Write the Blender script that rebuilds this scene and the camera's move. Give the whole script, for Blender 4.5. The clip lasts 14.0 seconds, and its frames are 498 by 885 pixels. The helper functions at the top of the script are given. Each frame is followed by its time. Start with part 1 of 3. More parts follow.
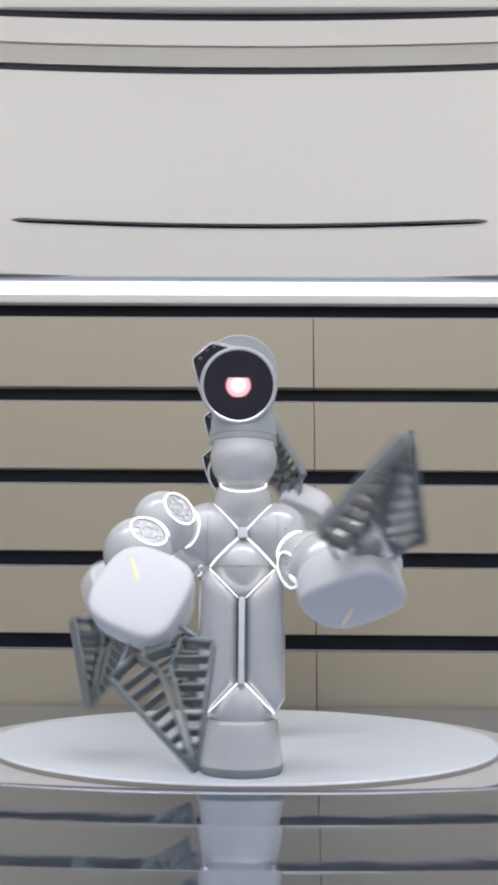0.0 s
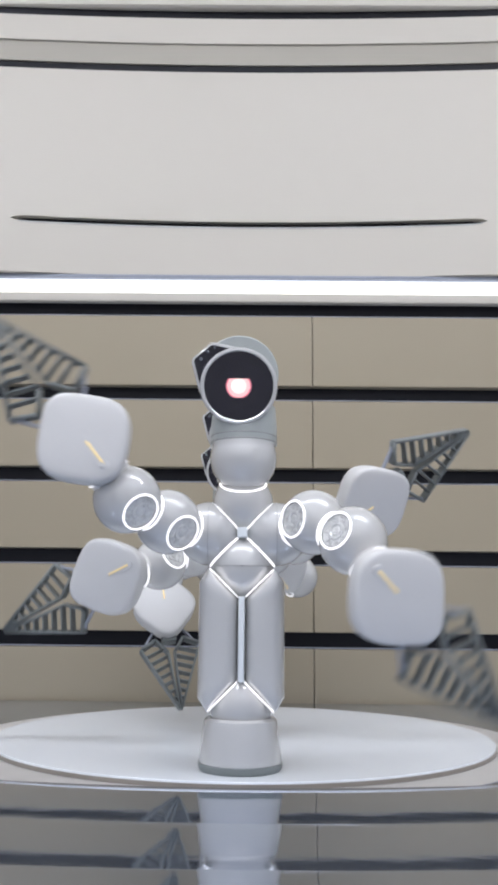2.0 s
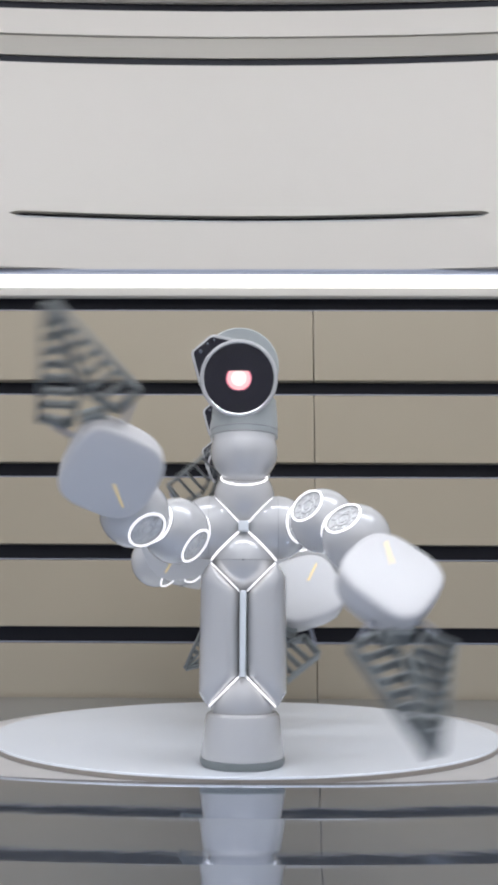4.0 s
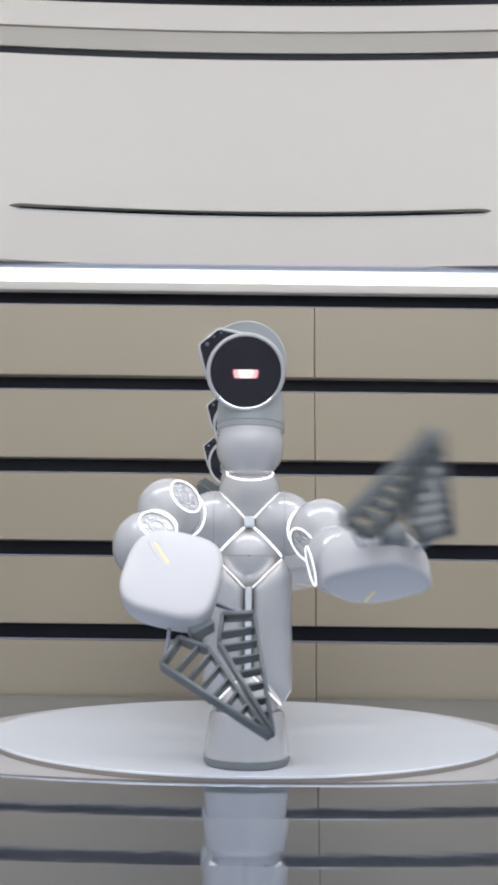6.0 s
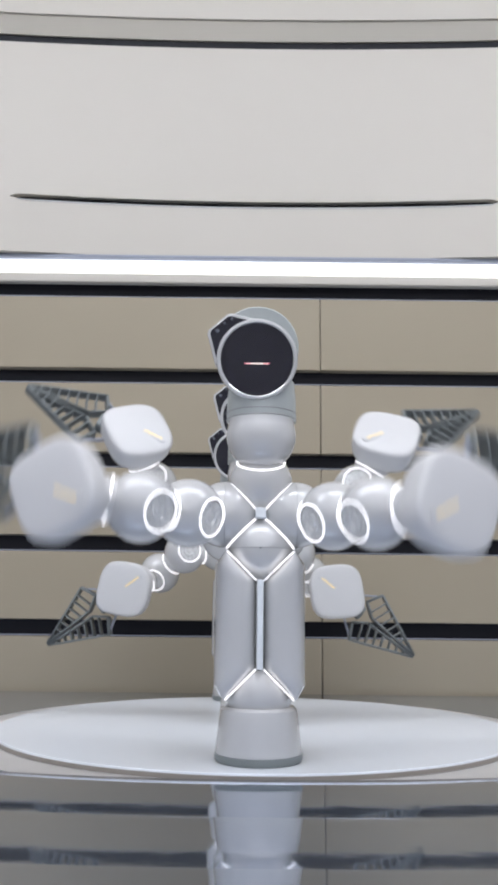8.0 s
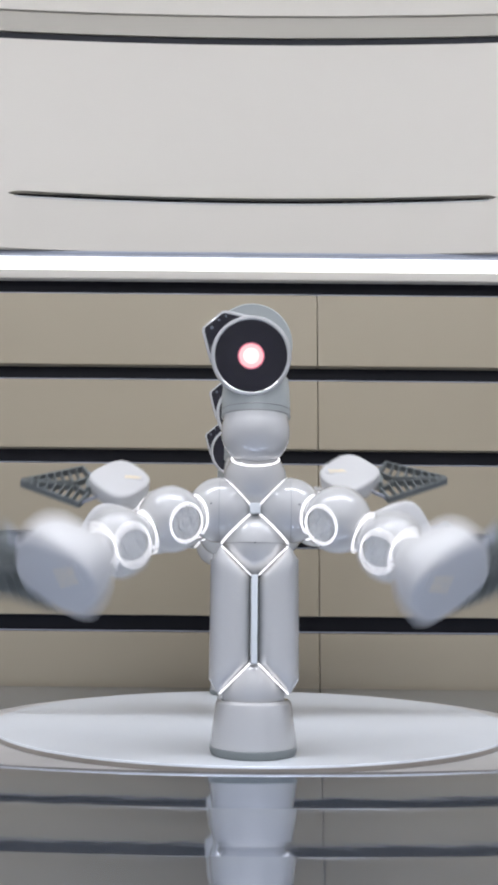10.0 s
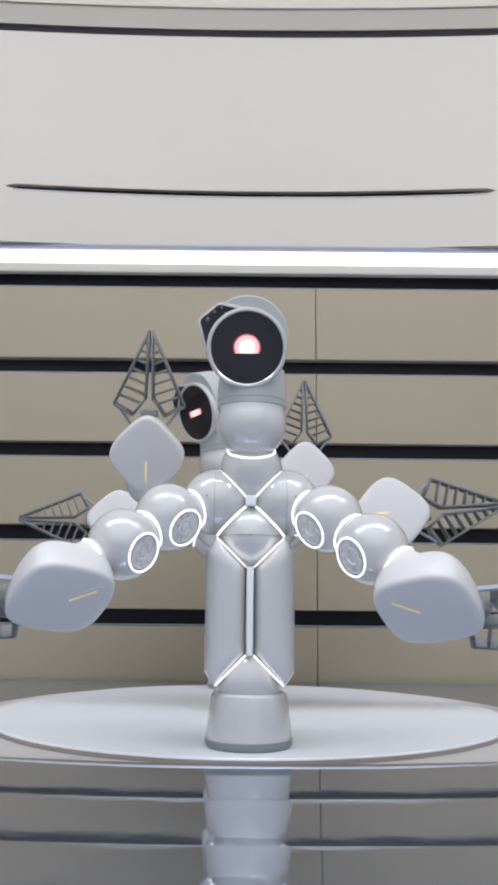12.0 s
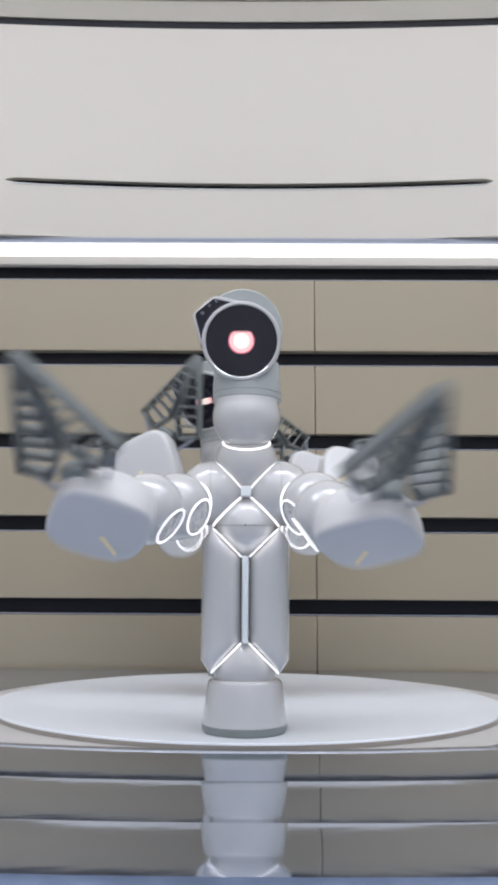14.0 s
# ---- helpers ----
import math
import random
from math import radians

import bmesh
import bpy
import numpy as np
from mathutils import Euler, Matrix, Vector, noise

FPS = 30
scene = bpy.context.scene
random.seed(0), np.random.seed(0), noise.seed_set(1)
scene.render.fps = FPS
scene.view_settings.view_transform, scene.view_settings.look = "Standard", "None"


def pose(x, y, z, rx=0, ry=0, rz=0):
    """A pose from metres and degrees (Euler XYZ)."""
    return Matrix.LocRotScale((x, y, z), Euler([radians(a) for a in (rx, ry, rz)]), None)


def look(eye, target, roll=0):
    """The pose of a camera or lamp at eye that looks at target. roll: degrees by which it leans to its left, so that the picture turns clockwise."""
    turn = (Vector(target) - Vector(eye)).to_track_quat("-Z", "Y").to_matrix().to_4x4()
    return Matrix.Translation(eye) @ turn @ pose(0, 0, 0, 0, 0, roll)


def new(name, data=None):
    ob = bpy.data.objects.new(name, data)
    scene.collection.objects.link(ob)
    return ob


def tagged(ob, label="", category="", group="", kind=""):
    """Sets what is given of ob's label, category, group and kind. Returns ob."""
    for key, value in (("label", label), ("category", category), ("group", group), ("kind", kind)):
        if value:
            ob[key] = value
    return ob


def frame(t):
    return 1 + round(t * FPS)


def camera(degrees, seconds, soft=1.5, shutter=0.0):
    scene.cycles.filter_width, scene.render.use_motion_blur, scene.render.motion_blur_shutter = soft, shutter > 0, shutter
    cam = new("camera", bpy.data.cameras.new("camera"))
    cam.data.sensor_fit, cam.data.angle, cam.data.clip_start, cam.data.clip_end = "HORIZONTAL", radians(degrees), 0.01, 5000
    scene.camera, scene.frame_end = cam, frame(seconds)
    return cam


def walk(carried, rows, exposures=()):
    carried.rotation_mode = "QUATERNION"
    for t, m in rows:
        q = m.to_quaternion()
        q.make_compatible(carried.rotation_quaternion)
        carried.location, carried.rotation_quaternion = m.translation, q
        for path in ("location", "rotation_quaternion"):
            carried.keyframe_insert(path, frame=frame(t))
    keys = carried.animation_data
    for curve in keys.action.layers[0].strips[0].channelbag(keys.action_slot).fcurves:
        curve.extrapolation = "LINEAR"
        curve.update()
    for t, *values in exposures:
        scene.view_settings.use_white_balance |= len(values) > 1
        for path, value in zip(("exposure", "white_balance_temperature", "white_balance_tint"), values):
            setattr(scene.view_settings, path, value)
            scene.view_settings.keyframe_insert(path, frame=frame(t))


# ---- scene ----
from mathutils.geometry import intersect_line_line_2d

cam = camera(33.83, 14.0, soft=3.6, shutter=0.8)


def eye(x, y, z, yaw, pitch, roll):
    """A camera pose from its place, turn, upward tilt and lean."""
    return pose(x, y, z, 90 + pitch, 0, yaw) @ pose(0, 0, 0, 0, 0, roll)


walk(cam, (
    (0.00, eye(0.0140, -0.8038, 0.1389, 0.63, 12.08, 0.45)),
    (0.50, eye(0.0187, -0.8158, 0.1456, 0.78, 11.76, 0.33)),
    (1.00, eye(0.0173, -0.8163, 0.1460, 0.69, 11.74, 0.30)),
    (1.50, eye(0.0173, -0.8117, 0.1402, 0.63, 12.00, 0.38)),
    (2.00, eye(0.0111, -0.8093, 0.1423, 0.42, 11.79, 0.59)),
    (2.50, eye(0.0099, -0.8006, 0.1371, 0.44, 11.98, 0.45)),
    (3.00, eye(0.0131, -0.8028, 0.1390, 0.62, 11.84, 0.30)),
    (5.50, eye(0.0052, -0.7953, 0.1399, 0.28, 11.50, 0.44)),
    (6.00, eye(-0.0001, -0.7906, 0.1372, 0.08, 11.55, 0.69)),
    (6.50, eye(-0.0049, -0.7828, 0.1343, 0.02, 11.60, 0.72)),
    (7.00, eye(-0.0089, -0.7767, 0.1353, 0.05, 11.44, 0.63)),
    (7.50, eye(-0.0183, -0.7731, 0.1354, -0.33, 11.33, 0.77)),
    (8.00, eye(-0.0126, -0.7695, 0.1330, -0.08, 11.42, 0.64)),
    (8.20, eye(-0.0111, -0.7721, 0.1340, -0.05, 11.35, 0.68)),
    (10.50, eye(-0.0049, -0.7754, 0.1315, 0.01, 11.08, 0.50)),
    (11.00, eye(-0.0031, -0.7743, 0.1302, 0.03, 11.04, 0.57)),
    (11.50, eye(-0.0022, -0.7698, 0.1276, -0.02, 11.06, 0.51)),
    (12.00, eye(-0.0018, -0.7727, 0.1295, 0.04, 10.80, 0.57)),
    (12.50, eye(-0.0002, -0.7716, 0.1296, 0.14, 10.46, 0.52)),
    (13.50, eye(0.0065, -0.7792, 0.1286, 0.31, 10.27, 0.43)),
    (14.00, eye(0.0076, -0.7851, 0.1287, 0.38, 10.12, 0.36)),
))

# ---- light ----
world = bpy.data.worlds.new("hall")
scene.world = world
world.use_nodes = True
world.node_tree.nodes["Background"].inputs[0].default_value = (0.86, 0.92, 1.0, 1)
world.node_tree.nodes["Background"].inputs[1].default_value = 0.30
scene.view_settings.exposure = 0.0


def area(name, m, w, h, power, colour=(1, 1, 1)):
    data = bpy.data.lights.new(name, "AREA")
    data.shape, data.size, data.size_y, data.energy, data.color = "RECTANGLE", w, h, power, colour
    ob = new(name, data)
    ob.matrix_world = m
    return ob


# unseen broad overhead fill, standing in for bounce off the hall ceiling
area("overhead_fill", pose(0.0, -1.75, 2.50), 4.6, 3.4, 72, (0.88, 0.915, 1.0))
# unseen fill from the front, added to brighten the wall and robot fronts
area("front_fill", look((0.0, -3.3, 1.65), (0.0, 0.4, 0.2)), 4.0, 1.5, 17, (0.96, 0.95, 1.0))
area("rail_light", pose(0.0, -0.45, 1.80), 2.7, 0.10, 23, (0.88, 0.92, 1.0))
area("rail_light", pose(-1.35, -0.65, 1.80), 0.10, 0.30, 2.5, (0.88, 0.92, 1.0))
area("rail_light", pose(1.35, -0.65, 1.80), 0.10, 0.30, 2.5, (0.88, 0.92, 1.0))


# ---- materials ----
def material(name, colour, rough=0.5, metal=0.0, vary=0.06, scale=20.0, bump=0.0, bump_scale=200.0, coat=0.0, emit=0.0, gloss=0.5):
    """A surface with broad stains, fine grain in its gloss, and a fine relief."""
    m = bpy.data.materials.new(name)
    m.use_nodes = True
    nt = m.node_tree
    b = nt.nodes["Principled BSDF"]
    b.inputs["Metallic"].default_value = metal
    b.inputs["Specular IOR Level"].default_value = gloss
    b.inputs["Coat Weight"].default_value = coat
    b.inputs["Coat Roughness"].default_value = 0.045
    co = nt.nodes.new("ShaderNodeTexCoord")
    n1 = nt.nodes.new("ShaderNodeTexNoise")
    n1.inputs["Scale"].default_value, n1.inputs["Detail"].default_value = scale, 5
    nt.links.new(co.outputs["Object"], n1.inputs["Vector"])
    mix = nt.nodes.new("ShaderNodeMix")
    mix.data_type = "RGBA"
    mix.inputs[6].default_value = (*[c * (1 - vary) for c in colour], 1)
    mix.inputs[7].default_value = (*[min(c * (1 + vary), 1) for c in colour], 1)
    nt.links.new(n1.outputs["Fac"], mix.inputs[0])
    nt.links.new(mix.outputs[2], b.inputs["Base Color"])
    n2 = nt.nodes.new("ShaderNodeTexNoise")
    n2.inputs["Scale"].default_value, n2.inputs["Detail"].default_value = bump_scale, 3
    nt.links.new(co.outputs["Object"], n2.inputs["Vector"])
    r = nt.nodes.new("ShaderNodeMapRange")
    r.inputs["To Min"].default_value, r.inputs["To Max"].default_value = rough * 0.92, min(rough * 1.08, 1)
    nt.links.new(n2.outputs["Fac"], r.inputs["Value"])
    nt.links.new(r.outputs[0], b.inputs["Roughness"])
    if bump:
        bm = nt.nodes.new("ShaderNodeBump")
        bm.inputs["Strength"].default_value, bm.inputs["Distance"].default_value = bump, 0.002
        nt.links.new(n2.outputs["Fac"], bm.inputs["Height"])
        nt.links.new(bm.outputs[0], b.inputs["Normal"])
    if emit:
        b.inputs["Emission Color"].default_value = (*colour, 1)
        b.inputs["Emission Strength"].default_value = emit
    return m


SHELL = material("white_shell", (0.53, 0.525, 0.52), 0.16, vary=0.02, scale=30, coat=0.9)
MATT = material("matt_white_shell", (0.61, 0.60, 0.595), 0.38, vary=0.02, scale=40, bump=0.03, bump_scale=900)
GREY = material("grey_green_plastic", (0.42, 0.445, 0.435), 0.4, vary=0.05, scale=40, bump=0.03, bump_scale=800)
DARKGREY = material("grey_rubber", (0.20, 0.22, 0.22), 0.5, vary=0.08, scale=60, bump=0.05, bump_scale=700)
CLAW = material("grey_moulded_rubber", (0.150, 0.164, 0.165), 0.42, vary=0.10, scale=50, bump=0.05, bump_scale=600)
LINE = material("grey_joint_line", (0.33, 0.33, 0.33), 0.6)
GLOW = material("white_led", (1.0, 0.98, 1.0), 0.4, vary=0.0, emit=1.15)
SOFTGLOW = material("pale_diffuser", (0.74, 0.77, 0.79), 0.3, vary=0.02, emit=0.04)
YELLOW = material("amber_led", (1.0, 0.76, 0.34), 0.4, vary=0.0, emit=0.14)
LENS = material("dark_sensor_lens", (0.10, 0.11, 0.13), 0.2, vary=0.05)
SCREEN = material("black_screen_glass", (0.012, 0.011, 0.020), 0.10, vary=0.1, coat=0.3, gloss=0.4)
EYEGLOW = material("pale_eye_light", (1.0, 0.82, 0.74), 0.5, vary=0.0, emit=0.62)
EYEMID = material("pink_eye_light", (1.0, 0.50, 0.50), 0.5, vary=0.0, emit=0.55)
EYEEDGE = material("rose_eye_light", (0.60, 0.16, 0.22), 0.5, vary=0.0, emit=0.25)
DIAL = material("ribbed_metal_dial", (0.72, 0.72, 0.71), 0.25, metal=0.40, vary=0.30, scale=220, bump=0.8, bump_scale=330)
DISC = material("white_turntable", (0.84, 0.87, 0.91), 0.22, vary=0.03, scale=12, bump=0.01, bump_scale=500)
RIM = material("brown_edge_band", (0.30, 0.27, 0.24), 0.4, vary=0.1, scale=30)
MIRROR = material("polished_blue_steel", (0.36, 0.42, 0.53), 0.05, metal=0.88, vary=0.10, scale=7, bump=0.12, bump_scale=14)
EDGE = material("pale_edge_band", (0.50, 0.48, 0.46), 0.5, vary=0.08, scale=40)
TABLE = material("dark_table", (0.10, 0.11, 0.13), 0.25, vary=0.1)
PANEL = material("tan_wall_panel", (0.328, 0.276, 0.198), 0.50, vary=0.035, scale=5, bump=0.02, bump_scale=60)
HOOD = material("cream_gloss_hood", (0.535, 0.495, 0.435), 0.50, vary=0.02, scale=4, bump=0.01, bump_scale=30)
# the hood's cream about a third darker: shade put into the colour
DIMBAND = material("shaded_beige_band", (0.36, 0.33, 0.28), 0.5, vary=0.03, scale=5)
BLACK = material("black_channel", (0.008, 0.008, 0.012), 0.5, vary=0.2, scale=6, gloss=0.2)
METAL = material("brushed_metal_lip", (0.50, 0.51, 0.55), 0.3, metal=0.8, vary=0.06, scale=30)
LIP = material("grey_blue_lip", (0.30, 0.32, 0.38), 0.55, vary=0.06, scale=30)
TUBE = material("white_light_tube", (0.97, 0.98, 1.0), 0.5, vary=0.0, emit=1.5)
HALL = material("hall_paint", (0.78, 0.78, 0.79), 0.8, vary=0.06, scale=3, bump=0.05, bump_scale=80)
FLOOR = material("hall_floor_stone", (0.42, 0.42, 0.42), 0.35, vary=0.12, scale=4)


# ---- mesh helpers ----
def shade(bm, angle=28):
    for f in bm.faces:
        f.smooth = True
    for e in bm.edges:
        if len(e.link_faces) == 2 and e.calc_face_angle(0) > radians(angle):
            e.smooth = False
    # a broad flat face beside narrow bevels keeps its own normal
    for f in bm.faces:
        side = [g.calc_area() for e in f.edges for g in e.link_faces if g is not f and e.calc_face_angle(0) > 0.02]
        if side and f.calc_area() > 8 * sum(side) / len(side):
            f.smooth = False
    return bm


def part(name, bm, mat, parent=None, label="", at=None):
    """Links a bmesh as one mesh object, under a thing or a part."""
    bmesh.ops.recalc_face_normals(bm, faces=bm.faces)
    shade(bm)
    me = bpy.data.meshes.new(name)
    bm.to_mesh(me)
    bm.free()
    me.materials.append(mat)
    ob = new(name, me)
    if parent:
        ob.parent = parent
    if at is not None:
        ob.matrix_basis = at
    if label:
        ob["label"] = label
    return ob


def box(x0, x1, y0, y1, z0, z1, bevel=0.0, seg=2, bm=None):
    bm = bm or bmesh.new()
    vs = [bm.verts.new((x, y, z)) for x in (x0, x1) for y in (y0, y1) for z in (z0, z1)]
    fs = [bm.faces.new([vs[i] for i in f]) for f in ((0, 1, 3, 2), (4, 6, 7, 5), (0, 4, 5, 1), (2, 3, 7, 6), (0, 2, 6, 4), (1, 5, 7, 3))]
    if bevel:
        bmesh.ops.bevel(bm, geom=list({e for f in fs for e in f.edges}), offset=bevel, segments=seg, affect="EDGES", profile=0.5)
    return bm


def lathe(profile, seg=48, bm=None, m=None):
    """Turns (radius, height) pairs about z; the ends close where the radius is 0."""
    bm = bm or bmesh.new()
    m = m or Matrix()
    rings = []
    for r, z in profile:
        if r < 1e-6:
            rings.append([bm.verts.new(m @ Vector((0, 0, z)))])
        else:
            rings.append([bm.verts.new(m @ Vector((r * math.cos(2 * math.pi * k / seg), r * math.sin(2 * math.pi * k / seg), z))) for k in range(seg)])
    for a, b in zip(rings, rings[1:]):
        for k in range(seg):
            q = [a[k % len(a)], a[(k + 1) % len(a)], b[(k + 1) % len(b)], b[k % len(b)]]
            q = list(dict.fromkeys(q))
            if len(q) > 2:
                bm.faces.new(q)
    return bm


def ball(r, centre=(0, 0, 0), seg=40, bm=None, lo=-90, hi=90):
    n = 20
    prof = []
    for k in range(n + 1):
        a = radians(lo + (hi - lo) * k / n)
        prof.append((max(r * math.cos(a), 0.0), r * math.sin(a)))
    return lathe(prof, seg, bm, Matrix.Translation(centre))


def torus(r, minor, m=None, seg=56, bm=None):
    bm = bm or bmesh.new()
    m = m or Matrix()
    rows = []
    for k in range(seg):
        a = 2 * math.pi * k / seg
        rows.append([bm.verts.new(m @ Vector(((r + minor * math.cos(b)) * math.cos(a), (r + minor * math.cos(b)) * math.sin(a), minor * math.sin(b))))
                     for b in (2 * math.pi * j / 8 for j in range(8))])
    for k in range(seg):
        for j in range(8):
            bm.faces.new((rows[k][j], rows[(k + 1) % seg][j], rows[(k + 1) % seg][(j + 1) % 8], rows[k][(j + 1) % 8]))
    return bm


def bar(a, b, w, h, up=(0, 0, 1), bm=None):
    """A square rod from a to b, w across and h along up."""
    bm = bm or bmesh.new()
    a, b, up = Vector(a), Vector(b), Vector(up)
    d = (b - a).normalized()
    s = d.cross(up).normalized() * (w / 2)
    u = up.normalized() * (h / 2)
    c = min(w, h) * 0.22
    ring = [(1, 1 - c / h * 2), (1 - c / w * 2, 1), (-1 + c / w * 2, 1), (-1, 1 - c / h * 2), (-1, -1 + c / h * 2), (-1 + c / w * 2, -1), (1 - c / w * 2, -1), (1, -1 + c / h * 2)]
    r0 = [bm.verts.new(a + s * i + u * j) for i, j in ring]
    r1 = [bm.verts.new(b + s * i + u * j) for i, j in ring]
    for k in range(8):
        bm.faces.new((r0[k], r0[(k + 1) % 8], r1[(k + 1) % 8], r1[k]))
    bm.faces.new(r0[::-1])
    bm.faces.new(r1)
    return bm


def prism(outline, z0, z1, bevel=0.0, seg=2, bm=None):
    bm = bm or bmesh.new()
    lo = [bm.verts.new((x, y, z0)) for x, y in outline]
    hi = [bm.verts.new((x, y, z1)) for x, y in outline]
    n = len(lo)
    fs = [bm.faces.new((lo[k], lo[(k + 1) % n], hi[(k + 1) % n], hi[k])) for k in range(n)]
    f0, f1 = bm.faces.new(lo[::-1]), bm.faces.new(hi)
    if bevel:
        bmesh.ops.bevel(bm, geom=list(set(f0.edges) | set(f1.edges)), offset=bevel, segments=seg, affect="EDGES", profile=0.5)
    return bm


def frame_of(x_axis, hint):
    """A turn whose x is x_axis and whose z lies towards hint."""
    x = Vector(x_axis).normalized()
    z = Vector(hint)
    z = (z - x * z.dot(x)).normalized()
    y = z.cross(x)
    return Matrix((x, y, z)).transposed().to_4x4()


# ---- the striped wall ----
WALL_Y = 0.66
BANDS = (0.706, 0.542, 0.388, 0.240, 0.097, -0.047, -0.195)
SEAM = 0.1170


def wall():
    back = part("wall_north", box(-2.6, 2.6, WALL_Y + 0.016, WALL_Y + 0.14, -0.75, 2.6), BLACK, None)
    tagged(back, "striped wall of tan panels with black channels", kind="structure")
    for up, dn in zip(BANDS, BANDS[1:]):
        z0, z1 = dn + 0.0135, up - 0.0145
        for x0, x1 in ((-2.6, -1.10), (-1.098, SEAM - 0.0005), (SEAM + 0.0005, 1.33), (1.332, 2.6)):
            part("panel", box(x0, x1, WALL_Y - 0.004, WALL_Y + 0.016, z0, z1, 0.0018), PANEL, back)
    part("panel", box(-2.6, 2.6, WALL_Y - 0.004, WALL_Y + 0.016, -0.75, BANDS[-1] - 0.0145, 0.002), PANEL, back)
    for z in BANDS[:-1]:
        part("channel_lip", box(-2.6, 2.6, WALL_Y - 0.001, WALL_Y + 0.016, z - 0.0132, z - 0.0118, 0.0004), LIP, back, "thin grey lip under the black channel")


def hood():
    """The cream hood over the light: two bowed sheets with a tapered slot between, and stepped bands above whose tones
    imitate shade and reflection.
    """
    top = part("hood", box(-2.6, 2.6, WALL_Y - 0.02, WALL_Y + 0.016, 1.355, 2.6), HOOD, None)
    tagged(top, "glossy cream hood above the light strip", kind="structure")

    def sheet(name, low, high, mat, depth=0.0, thick=0.012, half=2.0):
        bm = bmesh.new()
        cols = []
        xs = [half * (k / 200 - 1) for k in range(401)]
        for x in xs:
            # the bow eases off towards the top
            y, y1 = (WALL_Y - 0.006 - depth - x * x / (8.4 + 26 * max(0.0, h(0) - 0.9)) for h in (low, high))
            cols.append([bm.verts.new((x, yy, zz)) for yy, zz in ((y, low(x)), (y1, high(x)), (y1 + thick, high(x)), (y + thick, low(x)))])
        for a, b in zip(cols, cols[1:]):
            for k in range(4):
                bm.faces.new((a[k], a[(k + 1) % 4], b[(k + 1) % 4], b[k]))
        part(name, bm, mat, top)

    def gap(x):
        return 0.0058 * max(0.0, 1 - (abs(x + 0.004) / 0.452) ** 60) if abs(x + 0.004) < 0.452 else 0.0

    sheet("lower_sheet", lambda x: 0.7688, lambda x: 0.8775 - gap(x), HOOD)
    sheet("upper_sheet", lambda x: 0.8775 + gap(x), lambda x: 1.209, HOOD)
    # thin white sheet paints the bright highlight along the slot's lower edge
    sheet("slot_highlight", lambda x: 0.8775 - 1.32 * gap(x), lambda x: 0.8775 - gap(x), SHELL, 0.0014, half=0.445)
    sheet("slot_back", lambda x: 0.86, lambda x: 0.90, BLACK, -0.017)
    # both dark bands are black sheets standing in for reflected dark lines
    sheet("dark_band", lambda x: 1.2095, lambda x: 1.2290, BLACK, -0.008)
    sheet("shaded_band", lambda x: 1.2290, lambda x: 1.2745, DIMBAND, -0.004)
    sheet("cream_band", lambda x: 1.275, lambda x: 1.333, HOOD, 0.0)
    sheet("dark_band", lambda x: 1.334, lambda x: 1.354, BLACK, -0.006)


def strip_light():
    root = tagged(new("strip_light"), "long white strip light on the striped wall", "light")
    root.location = (0, WALL_Y, 0.7502)
    part("diffuser", box(-2.3, 2.3, -0.012, 0.0, -0.0135, 0.0110, 0.004, 3), TUBE, root, "glowing white diffuser")
    part("upper_lip", box(-2.3, 2.3, -0.020, 0.006, 0.0115, 0.0182, 0.002, 3), LIP, root, "grey-blue painted lip")
    part("lower_lip", box(-2.3, 2.3, -0.010, 0.006, -0.0325, -0.0140, 0.003), HOOD, root, "cream lip")


# ---- table and turntable ----
CENTRE = (0.0, 0.235)


FAR = 0.75


